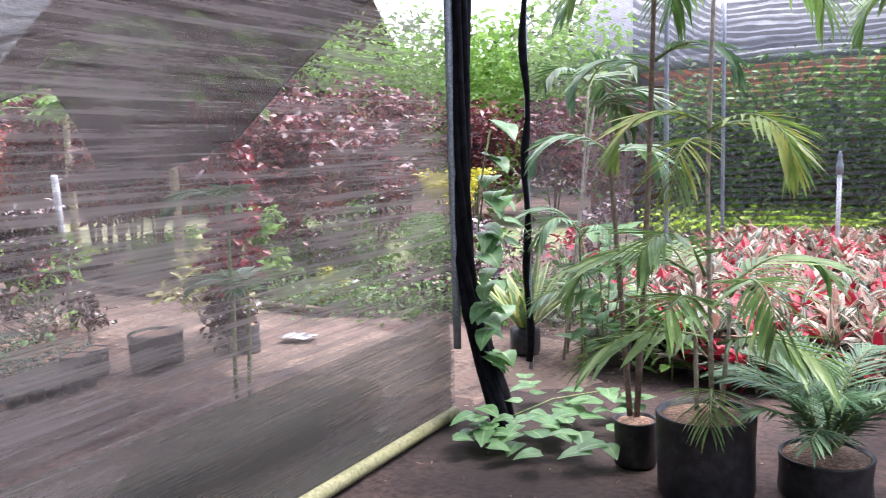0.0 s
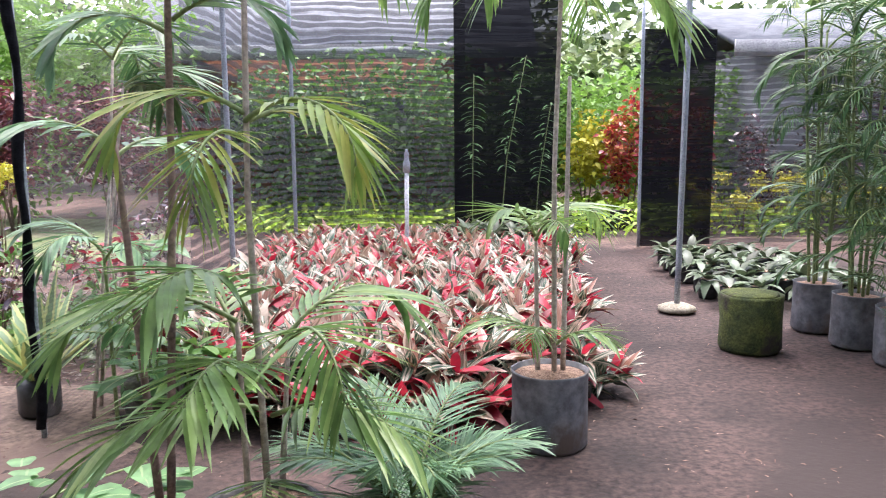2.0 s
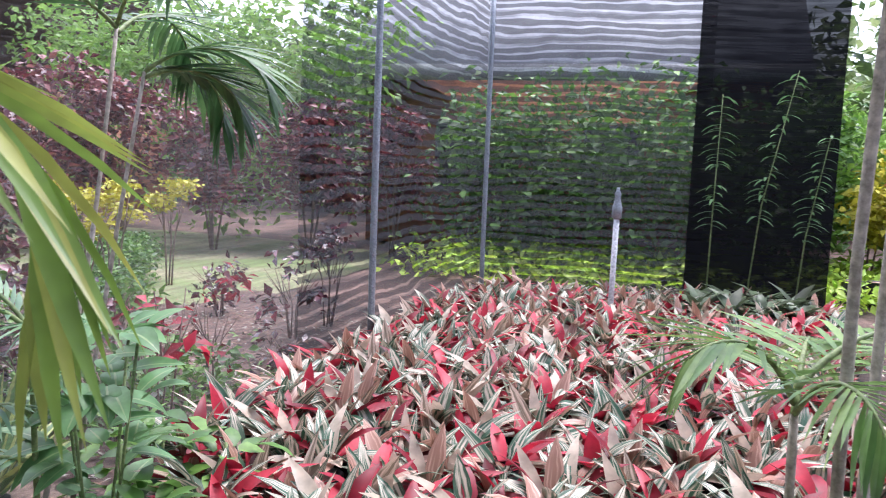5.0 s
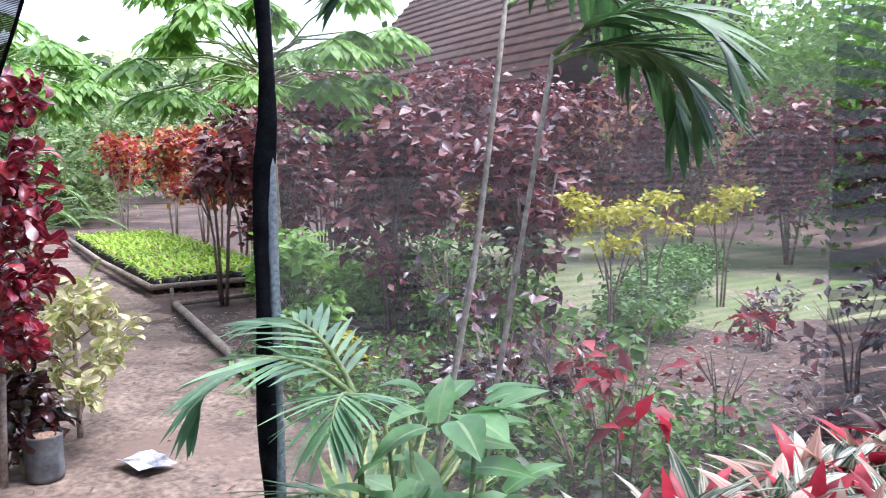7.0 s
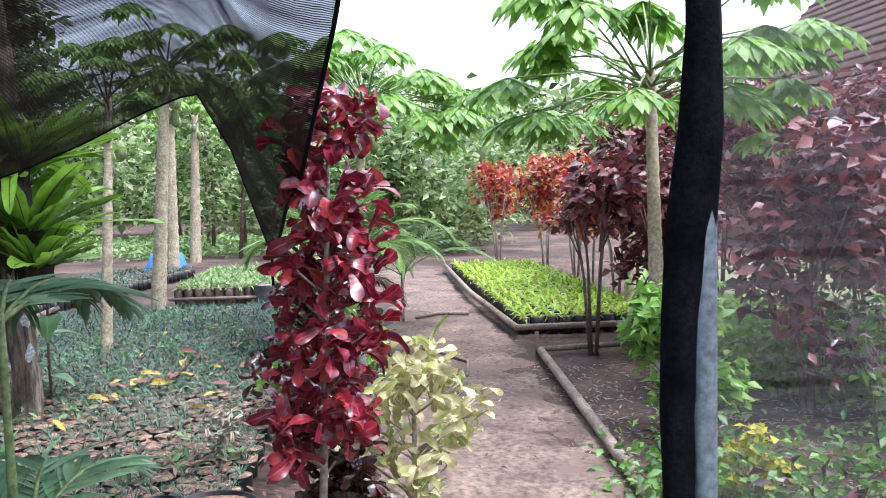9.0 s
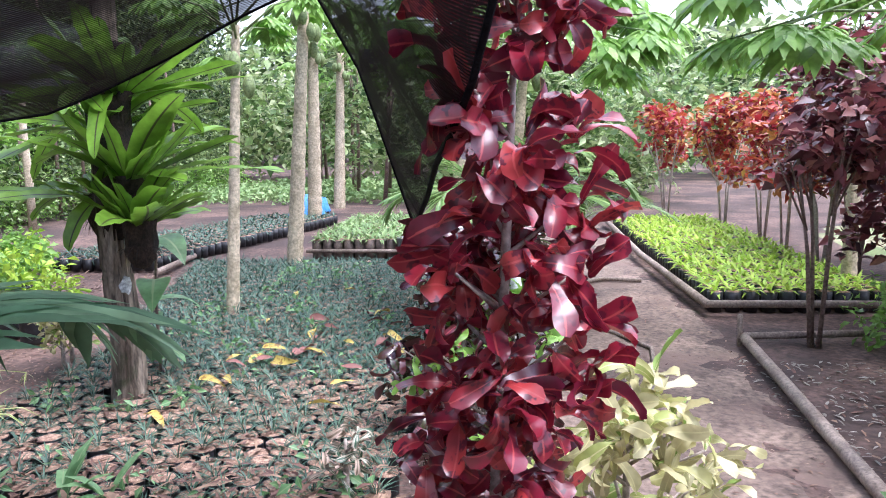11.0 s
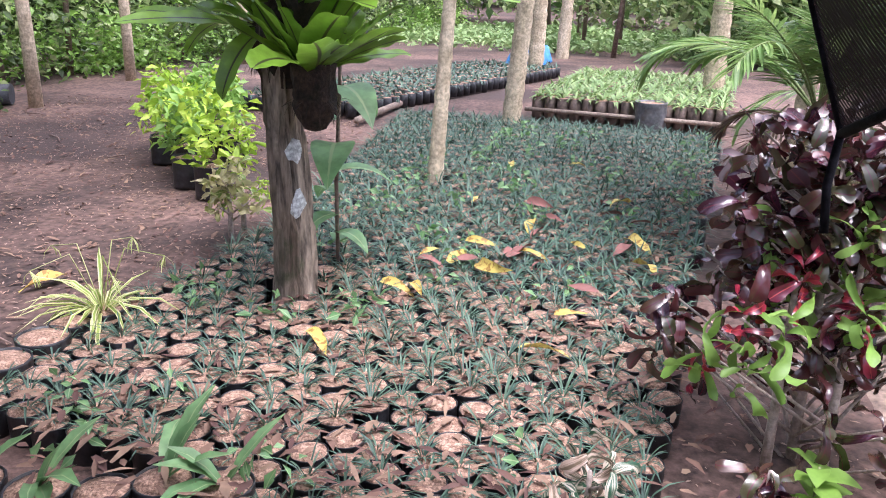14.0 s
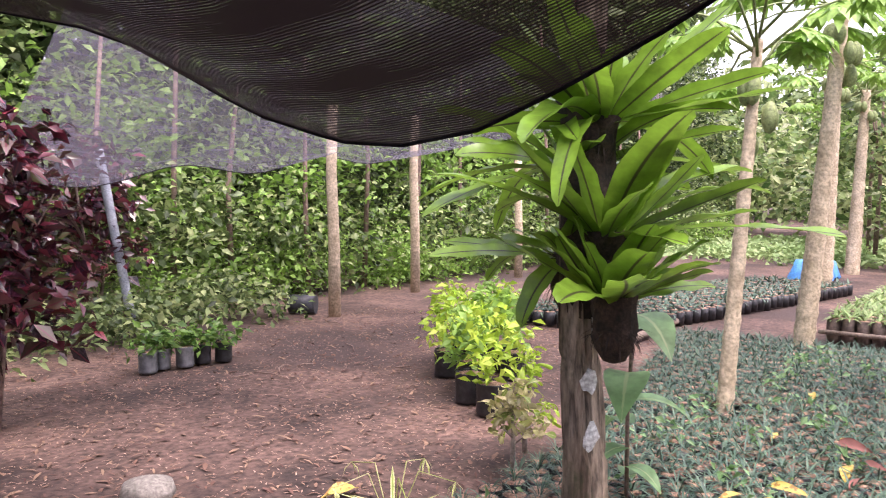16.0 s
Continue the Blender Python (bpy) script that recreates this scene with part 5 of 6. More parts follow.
# larger chip-filled bags at the near left of the bed, some with young dracaenas
for i, (x, y, r, lf) in enumerate([(-3.47, -3.03, 0.09, 0), (-3.66, -3.05, 0.09, 0), (-3.80, -3.06, 0.075, 0), (-2.97, -2.39, 0.08, 5), (-3.02, -2.24, 0.07, 0), (-3.11, -2.13, 0.075, 5), (-3.15, -1.98, 0.075, 5), (-2.93, -2.56, 0.08, 4), (-3.93, -3.03, 0.075, 0)]):
    p = thing("planter_bag", x, y, 0, "young strap-leaved plant in a black bag of wood chips" if lf else "black bag filled with wood chip mulch", "planter", "larger bags by the bed")
    polybag(p, r, 0.10, M_BLACK)
    if lf:
        g = Geo()
        tuft(g, lf, 0.22, 0.042, 800 + i, (0.9, 1.5), (0.3, 1.4), "strap", 0.10)
        part("leaves", g, L_VINE, p)
p = thing("spider_plant", -3.93, -3.03, 0.09, "yellow-green striped spider plant in a chip-filled bag", "spider plant")
g = Geo()
tuft(g, 46, 0.27, 0.016, 811, (0.75, 1.5), (0.9, 2.3), "strap", 0.0)
part("leaves", g, L_SPIDER, p)
g = Geo()
rr = random.Random(812)
for i in range(5):
    a = i * 1.3 + 2
    tube(g, [(0, 0, 0), (0.1 * math.cos(a), 0.1 * math.sin(a), 0.25), (0.24 * math.cos(a), 0.24 * math.sin(a), 0.22)], 0.002, 4)
    for k in range(6):
        b = rr.random() * 6.28
        leaf(g, (0.24 * math.cos(a), 0.24 * math.sin(a), 0.22), (math.cos(b), math.sin(b), -0.3), 0.07, 0.007, 1.0, 2)
part("runner", g, L_SPIDER, p)

# yellow variegated bush and fern by the trunk
croton(-5.06, -3.22, 0.42, "yellow variegated seedling bush in black bags", L_YELCROTON, 85, 110, 0.09, 0.035, 0.15, z0=0.3)
croton(-5.3, -3.3, 0.55, "feathery green bush beside the seedling bed", L_LIME, 86, 90, 0.1, 0.025, 0.14, z0=0.3)
# bright bushes in black bags
for i, (x, y) in enumerate([(-5.82, -3.86), (-5.98, -4.14), (-6.3, -4.36), (-6.7, -4.62), (-6.95, -4.5), (-6.75, -4.3), (-6.5, -4.72), (-7.2, -4.85), (-6.9, -4.95)]):
    p = thing("potted_bush", x, y, 0, "bright lime green bush in a black bag", "potted plant", "lime bushes in bags")
    polybag(p, 0.10, 0.2, M_BLACK)
    part("foliage", cloud("foliage", 820 + i, 210, [(random.Random(i * 9 + k).uniform(-0.13, 0.13), random.Random(i * 7 + k + 50).uniform(-0.13, 0.13), 0.3 + 0.05 * k) for k in range(7)], (0.06, 0.06, 0.05), 0.075, L_PAPAYA if i % 2 else L_LIME), None, p)

# ---- far seedling beds ----
bed = [(-9.75 - 0.135 * i, -2.75 + 0.125 * j) for i in range(22) for j in range(15)]
pot_stuff("seedling_bed", bed, 94, 0.24, 0.062, "green seedlings in rows of brown-black bags", 0.13, 0.03, leaf_mat("pale_seedling_leaf", [(0.18, 0.30, 0.10), (0.28, 0.42, 0.16), (0.36, 0.48, 0.2)], 0.5, 0.3), 12, shape="lance", bag=M_BROWNBAG)
bed = [(-9.0 - 0.15 * i, -4.45 - 0.14 * j + 0.03 * i) for i in range(34) for j in range(10)]
pot_stuff("seedling_bed", bed, 95, 0.14, 0.06, "dark green seedlings in black bags along the far path", 0.11, 0.02, L_GRASS, 10)
lime = [(-6.95 - 0.14 * i, 1.12 + 0.14 * j) for i in range(44) for j in range(10)]
pot_stuff("seedling_bed", lime, 96, 0.16, 0.062, "bright lime green seedlings in black bags", 0.12, 0.03, L_LIME, 11, (0.2, 1.3), (0.3, 1.2), "lance")


def rail(name, pts, r, mat, label, cat="pole"):
    g = Geo()
    tube(g, pts, r, 8)
    return solid(name, g, mat, label, cat)


rail("bamboo_rail", [(-6.78, 1.02, 0.09), (-9.5, 0.93, 0.10), (-13.6, 1.0, 0.09)], 0.035, M_WOOD, "weathered bamboo rail edging the lime seedling bed", "bamboo pole")
rail("bamboo_rail", [(-6.74, 1.0, 0.10), (-6.72, 2.6, 0.10), (-6.7, 4.6, 0.1)], 0.03, M_WOOD, "weathered bamboo rail edging the lime seedling bed", "bamboo pole")
rail("bamboo_rail", [(-2.2, 0.80, 0.04), (-3.6, 0.9, 0.045), (-5.85, 1.05, 0.05)], 0.034, M_WOOD, "fallen bamboo pole edging the path", "bamboo pole")
rail("bamboo_rail", [(-5.9, 1.05, 0.05), (-6.0, 1.9, 0.05)], 0.025, M_WOOD, "short bamboo pole across the bed's end", "bamboo pole")
rail("peg", [(-5.88, 1.03, -0.02), (-5.9, 1.03, 0.2)], 0.018, M_WOOD, "short wooden peg holding the bamboo edging", "peg")
rail("bamboo_rail", [(-9.62, -2.85, 0.13), (-9.62, -0.85, 0.12)], 0.022, M_WOOD, "thin wooden rail along the far seedling bags", "bamboo pole")
rail("bamboo_rail", [(-8.6, -4.2, 0.05), (-11.0, -4.35, 0.05), (-13.4, -3.6, 0.05)], 0.035, M_WOOD, "bamboo pole edging the far path", "bamboo pole")
rail("fallen_branch", [(-8.1, 0.15, 0.02), (-8.3, 0.4, 0.03), (-8.25, 0.75, 0.02)], 0.02, M_WOOD, "pale fallen branch on the path", "branch")
rail("hose", [(-5.2, 0.35, 0.015), (-5.7, 0.42, 0.015), (-6.1, 0.25, 0.015), (-6.3, 0.1, 0.015), (-6.7, 0.12, 0.015)], 0.014, M_WOOD, "pale brown hose lying on the path", "hose")
p = thing("planter_bag", -9.66, -1.64, 0, "grey bag standing before the far seedling bed", "planter")
polybag(p, 0.15, 0.28, M_GREYBAG)

# ---- bed beside the path, behind the pale net ----
p = foliage_tree("shrub", -3.5, 1.35, "rounded bright green shrub in a bag beside the path", "shrub", L_PAPAYA, 101, 0.78, 0.25, 0.58, 1000, 0.09, 4, 0.008)
polybag(p, 0.11, 0.2, M_GREYBAG)
foliage_tree("shrub", -2.5, 1.25, "small golden yellow shrub behind the pale net", "shrub", L_YELLOW, 102, 0.33, 0.14, 0.26, 420, 0.05, 4, 0.005)
foliage_tree("shrub", -1.6, 1.6, "maroon shrub behind the pale net", "shrub", L_MAROON, 103, 0.36, 0.2, 0.3, 340, 0.08, 4, 0.005)
foliage_tree("shrub", -0.7, 2.4, "red-leaved shrub against the pale net", "shrub", L_TRIRED, 104, 0.6, 0.2, 0.4, 60, 0.08, 4, 0.006)
foliage_tree("shrub", -0.2, 1.25, "sparse red-leaved shrub behind the pale net", "shrub", L_TRIRED, 105, 0.85, 0.22, 0.35, 46, 0.09, 4, 0.006)
rr = random.Random(110)
for i, (x, y, h) in enumerate([(-5.85, 1.5, 1.75), (-5.5, 1.95, 1.7), (-6.3, 2.3, 1.9), (-3.9, 2.3, 1.65), (-3.3, 3.2, 1.6), (-4.4, 3.0, 1.8), (-8.7, 2.9, 2.4), (-8.3, 3.7, 2.5), (-7.9, 4.5, 2.4), (-7.5, 5.3, 2.5), (-7.0, 6.1, 2.3), (-6.4, 6.9, 2.4), (-5.7, 7.6, 2.2), (-4.6, 8.2, 2.0), (-3.4, 8.8, 2.0), (-2.2, 9.0, 1.9), (-9.2, 3.9, 2.5)]):
    foliage_tree("croton_tree", x, y, "bare-stemmed croton with a dense maroon crown", "croton", L_MAROONTREE, 120 + i, h, 0.6 if h > 1.9 else (0.34 if i < 2 else 0.42), h * (0.45 if i < 2 else 0.62), 2300 if h > 1.9 else (560 if i < 2 else 1300), 0.12, 4, 0.018, M_STEMBROWN, "maroon croton row")
for i, (x, y) in enumerate([(-9.2, 2.75), (-10.2, 2.7), (-11.4, 2.8), (-12.6, 2.6), (-13.8, 2.0)]):
    foliage_tree("croton_tree", x, y, "croton with red, pink and yellow leaves over bare stems", "croton", leaf_mat("bright_croton_leaf", [(0.10, 0.01, 0.015), (0.45, 0.03, 0.05), (0.55, 0.12, 0.05), (0.55, 0.35, 0.08)], 0.35, 0.3) if i == 0 else bpy.data.materials["bright_croton_leaf"], 140 + i, 1.8, 0.45, 1.0, 900, 0.12, 4, 0.018, M_STEM, "bright crotons")
for i, (x, y) in enumerate([(-2.25, 3.1), (-2.8, 4.0), (-3.1, 5.2), (-6.6, 4.9)]):
    foliage_tree("shrub", x, y, "bright yellow-leaved shrub behind the pale net", "shrub", L_YELLOW, 150 + i, 1.08, 0.28, 0.30, 460, 0.06, 3, 0.01)
GRASSY = Geo()
sheet(GRASSY, [[(-14 + 0.3 * i, 3.6 + 0.3 * j, ground_z(-14 + 0.3 * i, 3.6 + 0.3 * j) + max(-0.05, min(0.02, 0.10 * (1 - ((i - 20) / 20) ** 4 - ((j - 11) / 11) ** 4) + 0.05 * noise.noise((i * 0.35, j * 0.35, 8))))) for i in range(41)] for j in range(23)])
cs = [(-3.4 - 0.17 * i + 0.1 * math.sin(i), 3.0 - 0.05 * i, 0.22 + 0.08 * math.sin(i * 2)) for i in range(16)]
solid("low_hedge", cloud("low_hedge", 163, 12000, cs, (0.24, 0.24, 0.13), 0.07, L_PAPAYA), None, "low green hedge beside the bare-stemmed crotons", "hedge", "stuff")
cs = [(-2.6 - 0.16 * i + 0.1 * math.sin(i), 3.6 + 0.22 * i, 0.16 + 0.05 * math.sin(i * 2)) for i in range(16)]
solid("lawn", GRASSY, M_LAWN, "worn pale lawn behind the pale net", "lawn", "structure")
solid("low_hedge", cloud("low_hedge", 160, 12000, cs, (0.16, 0.16, 0.09), 0.06, L_GREEN), None, "low clipped green hedge in the bed", "hedge", "stuff")
cs = [(rr.uniform(-3.0, -0.5), rr.uniform(0.9, 2.4), 0.08 + 0.1 * rr.random()) for i in range(40)]
solid("undergrowth", cloud("undergrowth", 161, 5000, cs, (0.2, 0.2, 0.10), 0.055, L_GREEN), None, "low green undergrowth behind the pale net", "plants", "stuff")

for i in range(16):
    x, y = rr.uniform(-4.2, -0.35), rr.uniform(0.9, 4.4)
    foliage_tree("shrub", x, y, "straggly dark-stemmed shrub behind the pale net", "shrub", (L_MAROON, L_DARKFOL, L_MAROON, L_GREEN)[i % 4], 270 + i, rr.uniform(0.35, 0.9), 0.28, 0.5, 150, 0.075, 6, 0.007, M_STEMBROWN, "straggly shrubs")
# ---- woods and far greenery ----


def woods(name, seed, n, x0, x1, y0, y1, z0, z1, spread, size, mat, clumps, label):
    rr = random.Random(seed)
    cs = [(rr.uniform(x0, x1), rr.uniform(y0, y1), z0 + (z1 - z0) * rr.random() ** 0.8) for _ in range(clumps)]
    return solid(name, cloud(name, seed, n, cs, spread, size, mat), None, label, "woods", "stuff")


woods("woods_edge", 170, 80000, -28, 3, -12.5, -9.6, 0.0, 5.6, (0.34, 0.3, 0.34), 0.125, L_DEEP, 400, "dense dark green woodland edge")
woods("woods_edge", 183, 60000, -34, 8, -16, -13, 0.0, 10.0, (1.2, 0.8, 0.9), 0.6, L_WOODS, 600, "tall dark trees behind the woodland edge")
woods("woods_edge", 171, 16000, -26, 0, -9.6, -8.9, 0.0, 0.55, (0.4, 0.25, 0.18), 0.10, L_PAPAYA, 160, "tangled green creepers at the woodland foot")
woods("woods_edge", 172, 15000, -17, 0, -10.0, -9.2, 0.2, 3.4, (0.3, 0.25, 0.4), 0.13, L_PAPAYA, 130, "leafy green woodland edge")
woods("woods_edge", 185, 14000, -24, 0, -9.5, -8.7, 0.1, 1.3, (0.35, 0.25, 0.3), 0.11, L_WOODS, 150, "pale mixed scrub along the woodland foot")
woods("far_trees", 173, 20000, -34, -27, -14, 22, 0.0, 3.6, (1.1, 1.1, 0.6), 0.34, L_HAZY, 170, "pale green trees beyond the beds")
woods("far_trees", 174, 26000, -60, -46, -40, 45, 0.0, 7.0, (2.5, 2.5, 1.4), 0.9, L_WOODS, 260, "distant dark trees on the skyline")
woods("far_trees", 175, 12000, -24, -17, -2.0, 3, 0.3, 2.4, (0.5, 0.5, 0.35), 0.22, L_HAZY, 80, "pale green bushes at the end of the path")
woods("far_trees", 176, 30000, -22, 26, 17, 22, 0.0, 4.5, (1.0, 1.0, 0.8), 0.4, L_WOODS, 300, "dark green trees behind the house")
woods("far_trees", 177, 9000, 10.5, 13, -10, 18, 0.0, 4.2, (0.6, 1.0, 0.8), 0.35, L_WOODS, 120, "dark green trees beyond the net house")
woods("lawn", 178, 14000, -26, -18.5, -9, 1, 0.0, 0.16, (0.4, 0.4, 0.06), 0.16, bpy.data.materials["pale_seedling_leaf"], 200, "bright green weeds beyond the seedling beds")
g = Geo()
hx = [(-140 + 20 * i) for i in range(15)]
g.add([(x, y, z) for y, z in ((90, 0), (105, 6), (130, 16)) for x in hx], [(r * 15 + i, r * 15 + i + 1, (r + 1) * 15 + i + 1, (r + 1) * 15 + i) for r in range(2) for i in range(14)])
g.add([(x, y, z * (1 + 0.3 * math.sin(y * 0.05))) for x, z in ((-90, 0), (-105, 7), (-135, 15)) for y in hx], [(r * 15 + i, r * 15 + i + 1, (r + 1) * 15 + i + 1, (r + 1) * 15 + i) for r in range(2) for i in range(14)])
solid("backdrop", g, L_WOODS, "distant wooded hills", "hills", "structure")

# slender trees beyond the beds and thin trunks in the woodland edge
rr = random.Random(410)
for i in range(13):
    x, y = -26 + 0.62 * i + rr.uniform(-0.4, 0.4), -6.6 + 0.6 * ((i * 7) % 13) + rr.uniform(-0.3, 0.3)
    foliage_tree("tree", x, y, "slender tree with a thin crown beyond the seedling beds", "tree", (L_HAZY, L_PAPAYA, L_WOODS)[i % 3], 420 + i, rr.uniform(3.4, 5.0), 0.9, 2.4, 520, 0.2, 1, rr.uniform(0.05, 0.08), M_STEM if i % 2 else M_STEMBROWN, "slender trees")
for i in range(16):
    x, y, h = -21 + 1.15 * i + rr.uniform(-0.3, 0.3), rr.uniform(-9.35, -8.95), rr.uniform(3.0, 4.6)
    g = Geo()
    tube(g, [(0, 0, -0.02), (rr.uniform(-0.1, 0.1), 0.03, h * 0.4), (rr.uniform(-0.3, 0.3), -0.05, h)], [0.04, 0.033, 0.018], 7, rough=0.1, rnd=rr)
    ob = solid("thin_trunk", g, M_STEMBROWN, "thin dark bare trunk in the woodland edge", "tree trunk", group="thin woodland trunks")
    ob.matrix_world = pose(x, y, 0)
# pale posts at the woodland edge
for i, (x, y, h) in enumerate([(-8.1, -7.5, 2.3), (-10.4, -8.24, 2.4), (-13.0, -8.2, 2.3), (-16.0, -8.6, 2.4)]):
    g = Geo()
    tube(g, [(0, 0, -0.02), (0.02, 0.01, 0.8), (0.05, 0.0, 1.6), (0.05, 0.02, h)], [0.07, 0.064, 0.06, 0.056], 12, rough=0.08, rnd=rr)
    ob = solid("tree_post", g, M_PALEBARK, "pale bare tree trunk used as a post at the woodland edge", "post", group="pale posts")
    ob.matrix_world = pose(x, y, 0)
pole("net_pole", -6.08, -8.2, 0, 1.75, 0.045, M_STEEL, "leaning grey steel pole holding the net", (0.2, -0.22))
for i, (x, y) in enumerate([(-5.15, -6.52), (-5.3, -6.57), (-5.46, -6.5), (-5.62, -6.5), (-5.78, -6.44)]):
    p = thing("planter_bag", x, y, 0, "weathered bag with a leafy seedling at the clearing's edge", "planter", "bags at the clearing's edge")
    polybag(p, 0.07, 0.16, M_GREYBAG if i < 3 else M_BLACK)
    part("foliage", cloud("foliage", 840 + i, 90, [(0, 0, 0.2), (0.06, 0.03, 0.26), (-0.05, 0.04, 0.23)], (0.06, 0.06, 0.05), 0.07, L_GREEN), None, p)
cs = [(rr.uniform(-7.5, -3.0), rr.uniform(-9.0, -7.2), 0.05 + 0.3 * rr.random()) for i in range(60)]
solid("undergrowth", cloud("undergrowth", 162, 5000, cs, (0.22, 0.2, 0.12), 0.09, L_WOODS), None, "leafy green undergrowth at the clearing's edge", "plants", "stuff")
foliage_tree("croton_tree", -3.75, -5.9, "tall dark maroon croton at the clearing's edge", "croton", L_MAROON, 180, 1.75, 0.42, 1.25, 1500, 0.12, 3, 0.02)
foliage_tree("croton_tree", -5.9, -8.6, "dark maroon croton behind the net pole", "croton", L_MAROON, 181, 1.8, 0.6, 1.1, 1300, 0.12, 3, 0.02)

# ---- canopy nets ----
E1 = [(-2.6, -7.2, 2.2), (-2.9, -4.6, 2.1), (-3.0, -3.3, 1.82), (-3.0, -2.68, 1.557), (-3.0, -2.38, 1.479), (-3.0, -2.2, 1.465), (-3.0, -2.0, 1.49), (-3.0, -1.81, 1.56), (-3.0, -1.6, 1.65), (-2.97, -1.35, 1.77), (-2.92, -1.1, 1.86), (-2.88, -0.95, 1.6)]
E0 = [(-0.12, y, 2.6) for y in (-7.2, -5.0, -3.9, -3.2, -2.8, -2.5, -2.2, -1.9, -1.6, -1.3, -1.0, -0.7)]
HEM = [(-0.1, -0.05, 2.6), (-0.5, -0.2, 2.5), (-1.0, -0.33, 2.22), (-1.45, -0.44, 1.84), (-1.8, -0.56, 1.48), (-1.95, -0.61, 1.39), (-2.2, -0.66, 1.33), (-2.5, -0.71, 1.24), (-2.8, -0.78, 1.13)]


def between(a, b, k):
    return tuple(p + (q - p) * k for p, q in zip(a, b))


def along(line, k):
    t = k * (len(line) - 1)
    q = min(int(t), len(line) - 2)
    return between(line[q], line[q + 1], t - q)


rows = []
for i in range(25):
    k = i / 24
    row = []
    for j in range(44):
        t = min(j, 35) / 35
        a, b = along(E0, t), along(E1, t)
        m = between(a, b, k)
        m = (m[0], m[1], m[2] + 0.10 * math.sin(math.pi * k) * (0.4 + t) + 0.012 * math.sin(k * 11 + t * 19) * math.sin(math.pi * k))
        if j > 35:
            m = between(m, along(HEM, k), ((j - 35) / 8) ** 1.3)
        row.append(m)
    rows.append(row)
p = thing("canopy_net", 0, 0, 0, "sagging black shade net canopy hung outside the doorway", "shade net")
g = Geo()
sheet(g, rows)
part("cloth", g, M_NET_CANOPY, p)
g = Geo()
tube(g, rows[-1], 0.005, 6)
part("hem", g, M_HEM, p)
g = Geo()
tube(g, [r[-1] for r in rows], 0.007, 6)
part("side_hem", g, M_HEM, p)
g = Geo()
tube(g, [(-2.8, -0.78, 1.14), (-2.81, -0.785, 1.06), (-2.8, -0.78, 1.0)], 0.006, 6)
part("cord", g, M_HEM, p)
rows = []
for i in range(15):
    k = i / 14
    row = []
    for j in range(24):
        t = j / 23
        a = (-3.2 - 6.6 * t, -3.6 - 0.8 * t, 2.35)
        b = (-4.6 - 5.9 * t, -8.0 - 0.3 * t, 1.45 + 0.5 * t)
        m = between(a, b, k)
        row.append((m[0], m[1], m[2] - 0.14 * math.sin(math.pi * t * 3) ** 2 * k - 0.1 * math.sin(math.pi * k)))
    rows.append(row)
p = thing("canopy_net", 0, 0, 0, "pale grey shade net slung between posts over the clearing", "shade net")
g = Geo()
sheet(g, rows)
part("cloth", g, M_NET_GREY, p)
g = Geo()
tube(g, rows[-1], 0.006, 5)
part("hem", g, M_HEM, p)

# ---- buildings ----


def house(name, x0, x1, y0, y1, wall_h, ridge, label, wallmat, roofmat, windows=(), edge=None):
    p = thing(name, x0, y0, 0, label, "house")
    w, d = x1 - x0, y1 - y0
    g = Geo()
    box(g, (0, 0, 0), (w, d, wall_h))
    part("wall", g, wallmat, p)
    g = Geo()
    v = [(-0.5, -0.6, wall_h), (w + 0.5, -0.6, wall_h), (w + 0.5, d / 2, ridge), (-0.5, d / 2, ridge), (-0.5, d + 0.6, wall_h), (w + 0.5, d + 0.6, wall_h)]
    v2 = [(a, b, c + 0.08) for a, b, c in v]
    g.add(v + v2, [(0, 1, 2, 3), (3, 2, 5, 4), (6, 9, 8, 7), (9, 10, 11, 8), (0, 6, 7, 1), (4, 5, 11, 10), (0, 3, 9, 6), (3, 4, 10, 9), (1, 7, 8, 2), (2, 8, 11, 5)])
    part("roof", g, roofmat, p)
    g = Geo()
    box(g, (-0.52, -0.66, wall_h - 0.14), (w + 0.52, -0.61, wall_h + 0.1))
    part("fascia", g, edge or M_WHITE, p, "" if edge else "white fascia board")
    if roofmat == M_ROOFTILE:
        for c in range(18):
            g = Geo()
            k = c / 18
            y, z = -0.6 + (d / 2 + 0.6) * k, wall_h + 0.08 + (ridge - wall_h) * k
            box(g, (-0.5, y, z), (w + 0.5, y + 0.06, z + 0.07))
            part("tile_course", g, roofmat, p)
    for wx in windows:
        g = Geo()
        box(g, (wx, -0.03, 0.9), (wx + 0.9, 0.02, 2.0))
        wi = part("window", g, M_WHITE, p)
        g = Geo()
        box(g, (wx + 0.07, -0.05, 0.97), (wx + 0.83, -0.031, 1.93))
        part("pane", g, M_HANGPOT, wi)
    return p


house("house", -3.5, 2.7, 11.0, 16.0, 2.75, 4.6, "brick house with a pale metal roof behind the nets", M_BRICK, M_ROOF, (1.2, 3.6))
house("house", 6.5, 15.0, 9.5, 14.5, 2.6, 3.5, "low white house with a pale metal roof behind the nets", M_WHITE, M_ROOF, (1.5, 4.0))
house("house", -20.0, -10.5, 9.0, 15.0, 2.5, 6.4, "house with a brown tiled roof beyond the crotons", M_BRICK, M_ROOFTILE, (1.5, 4.5), M_ROOFTILE)
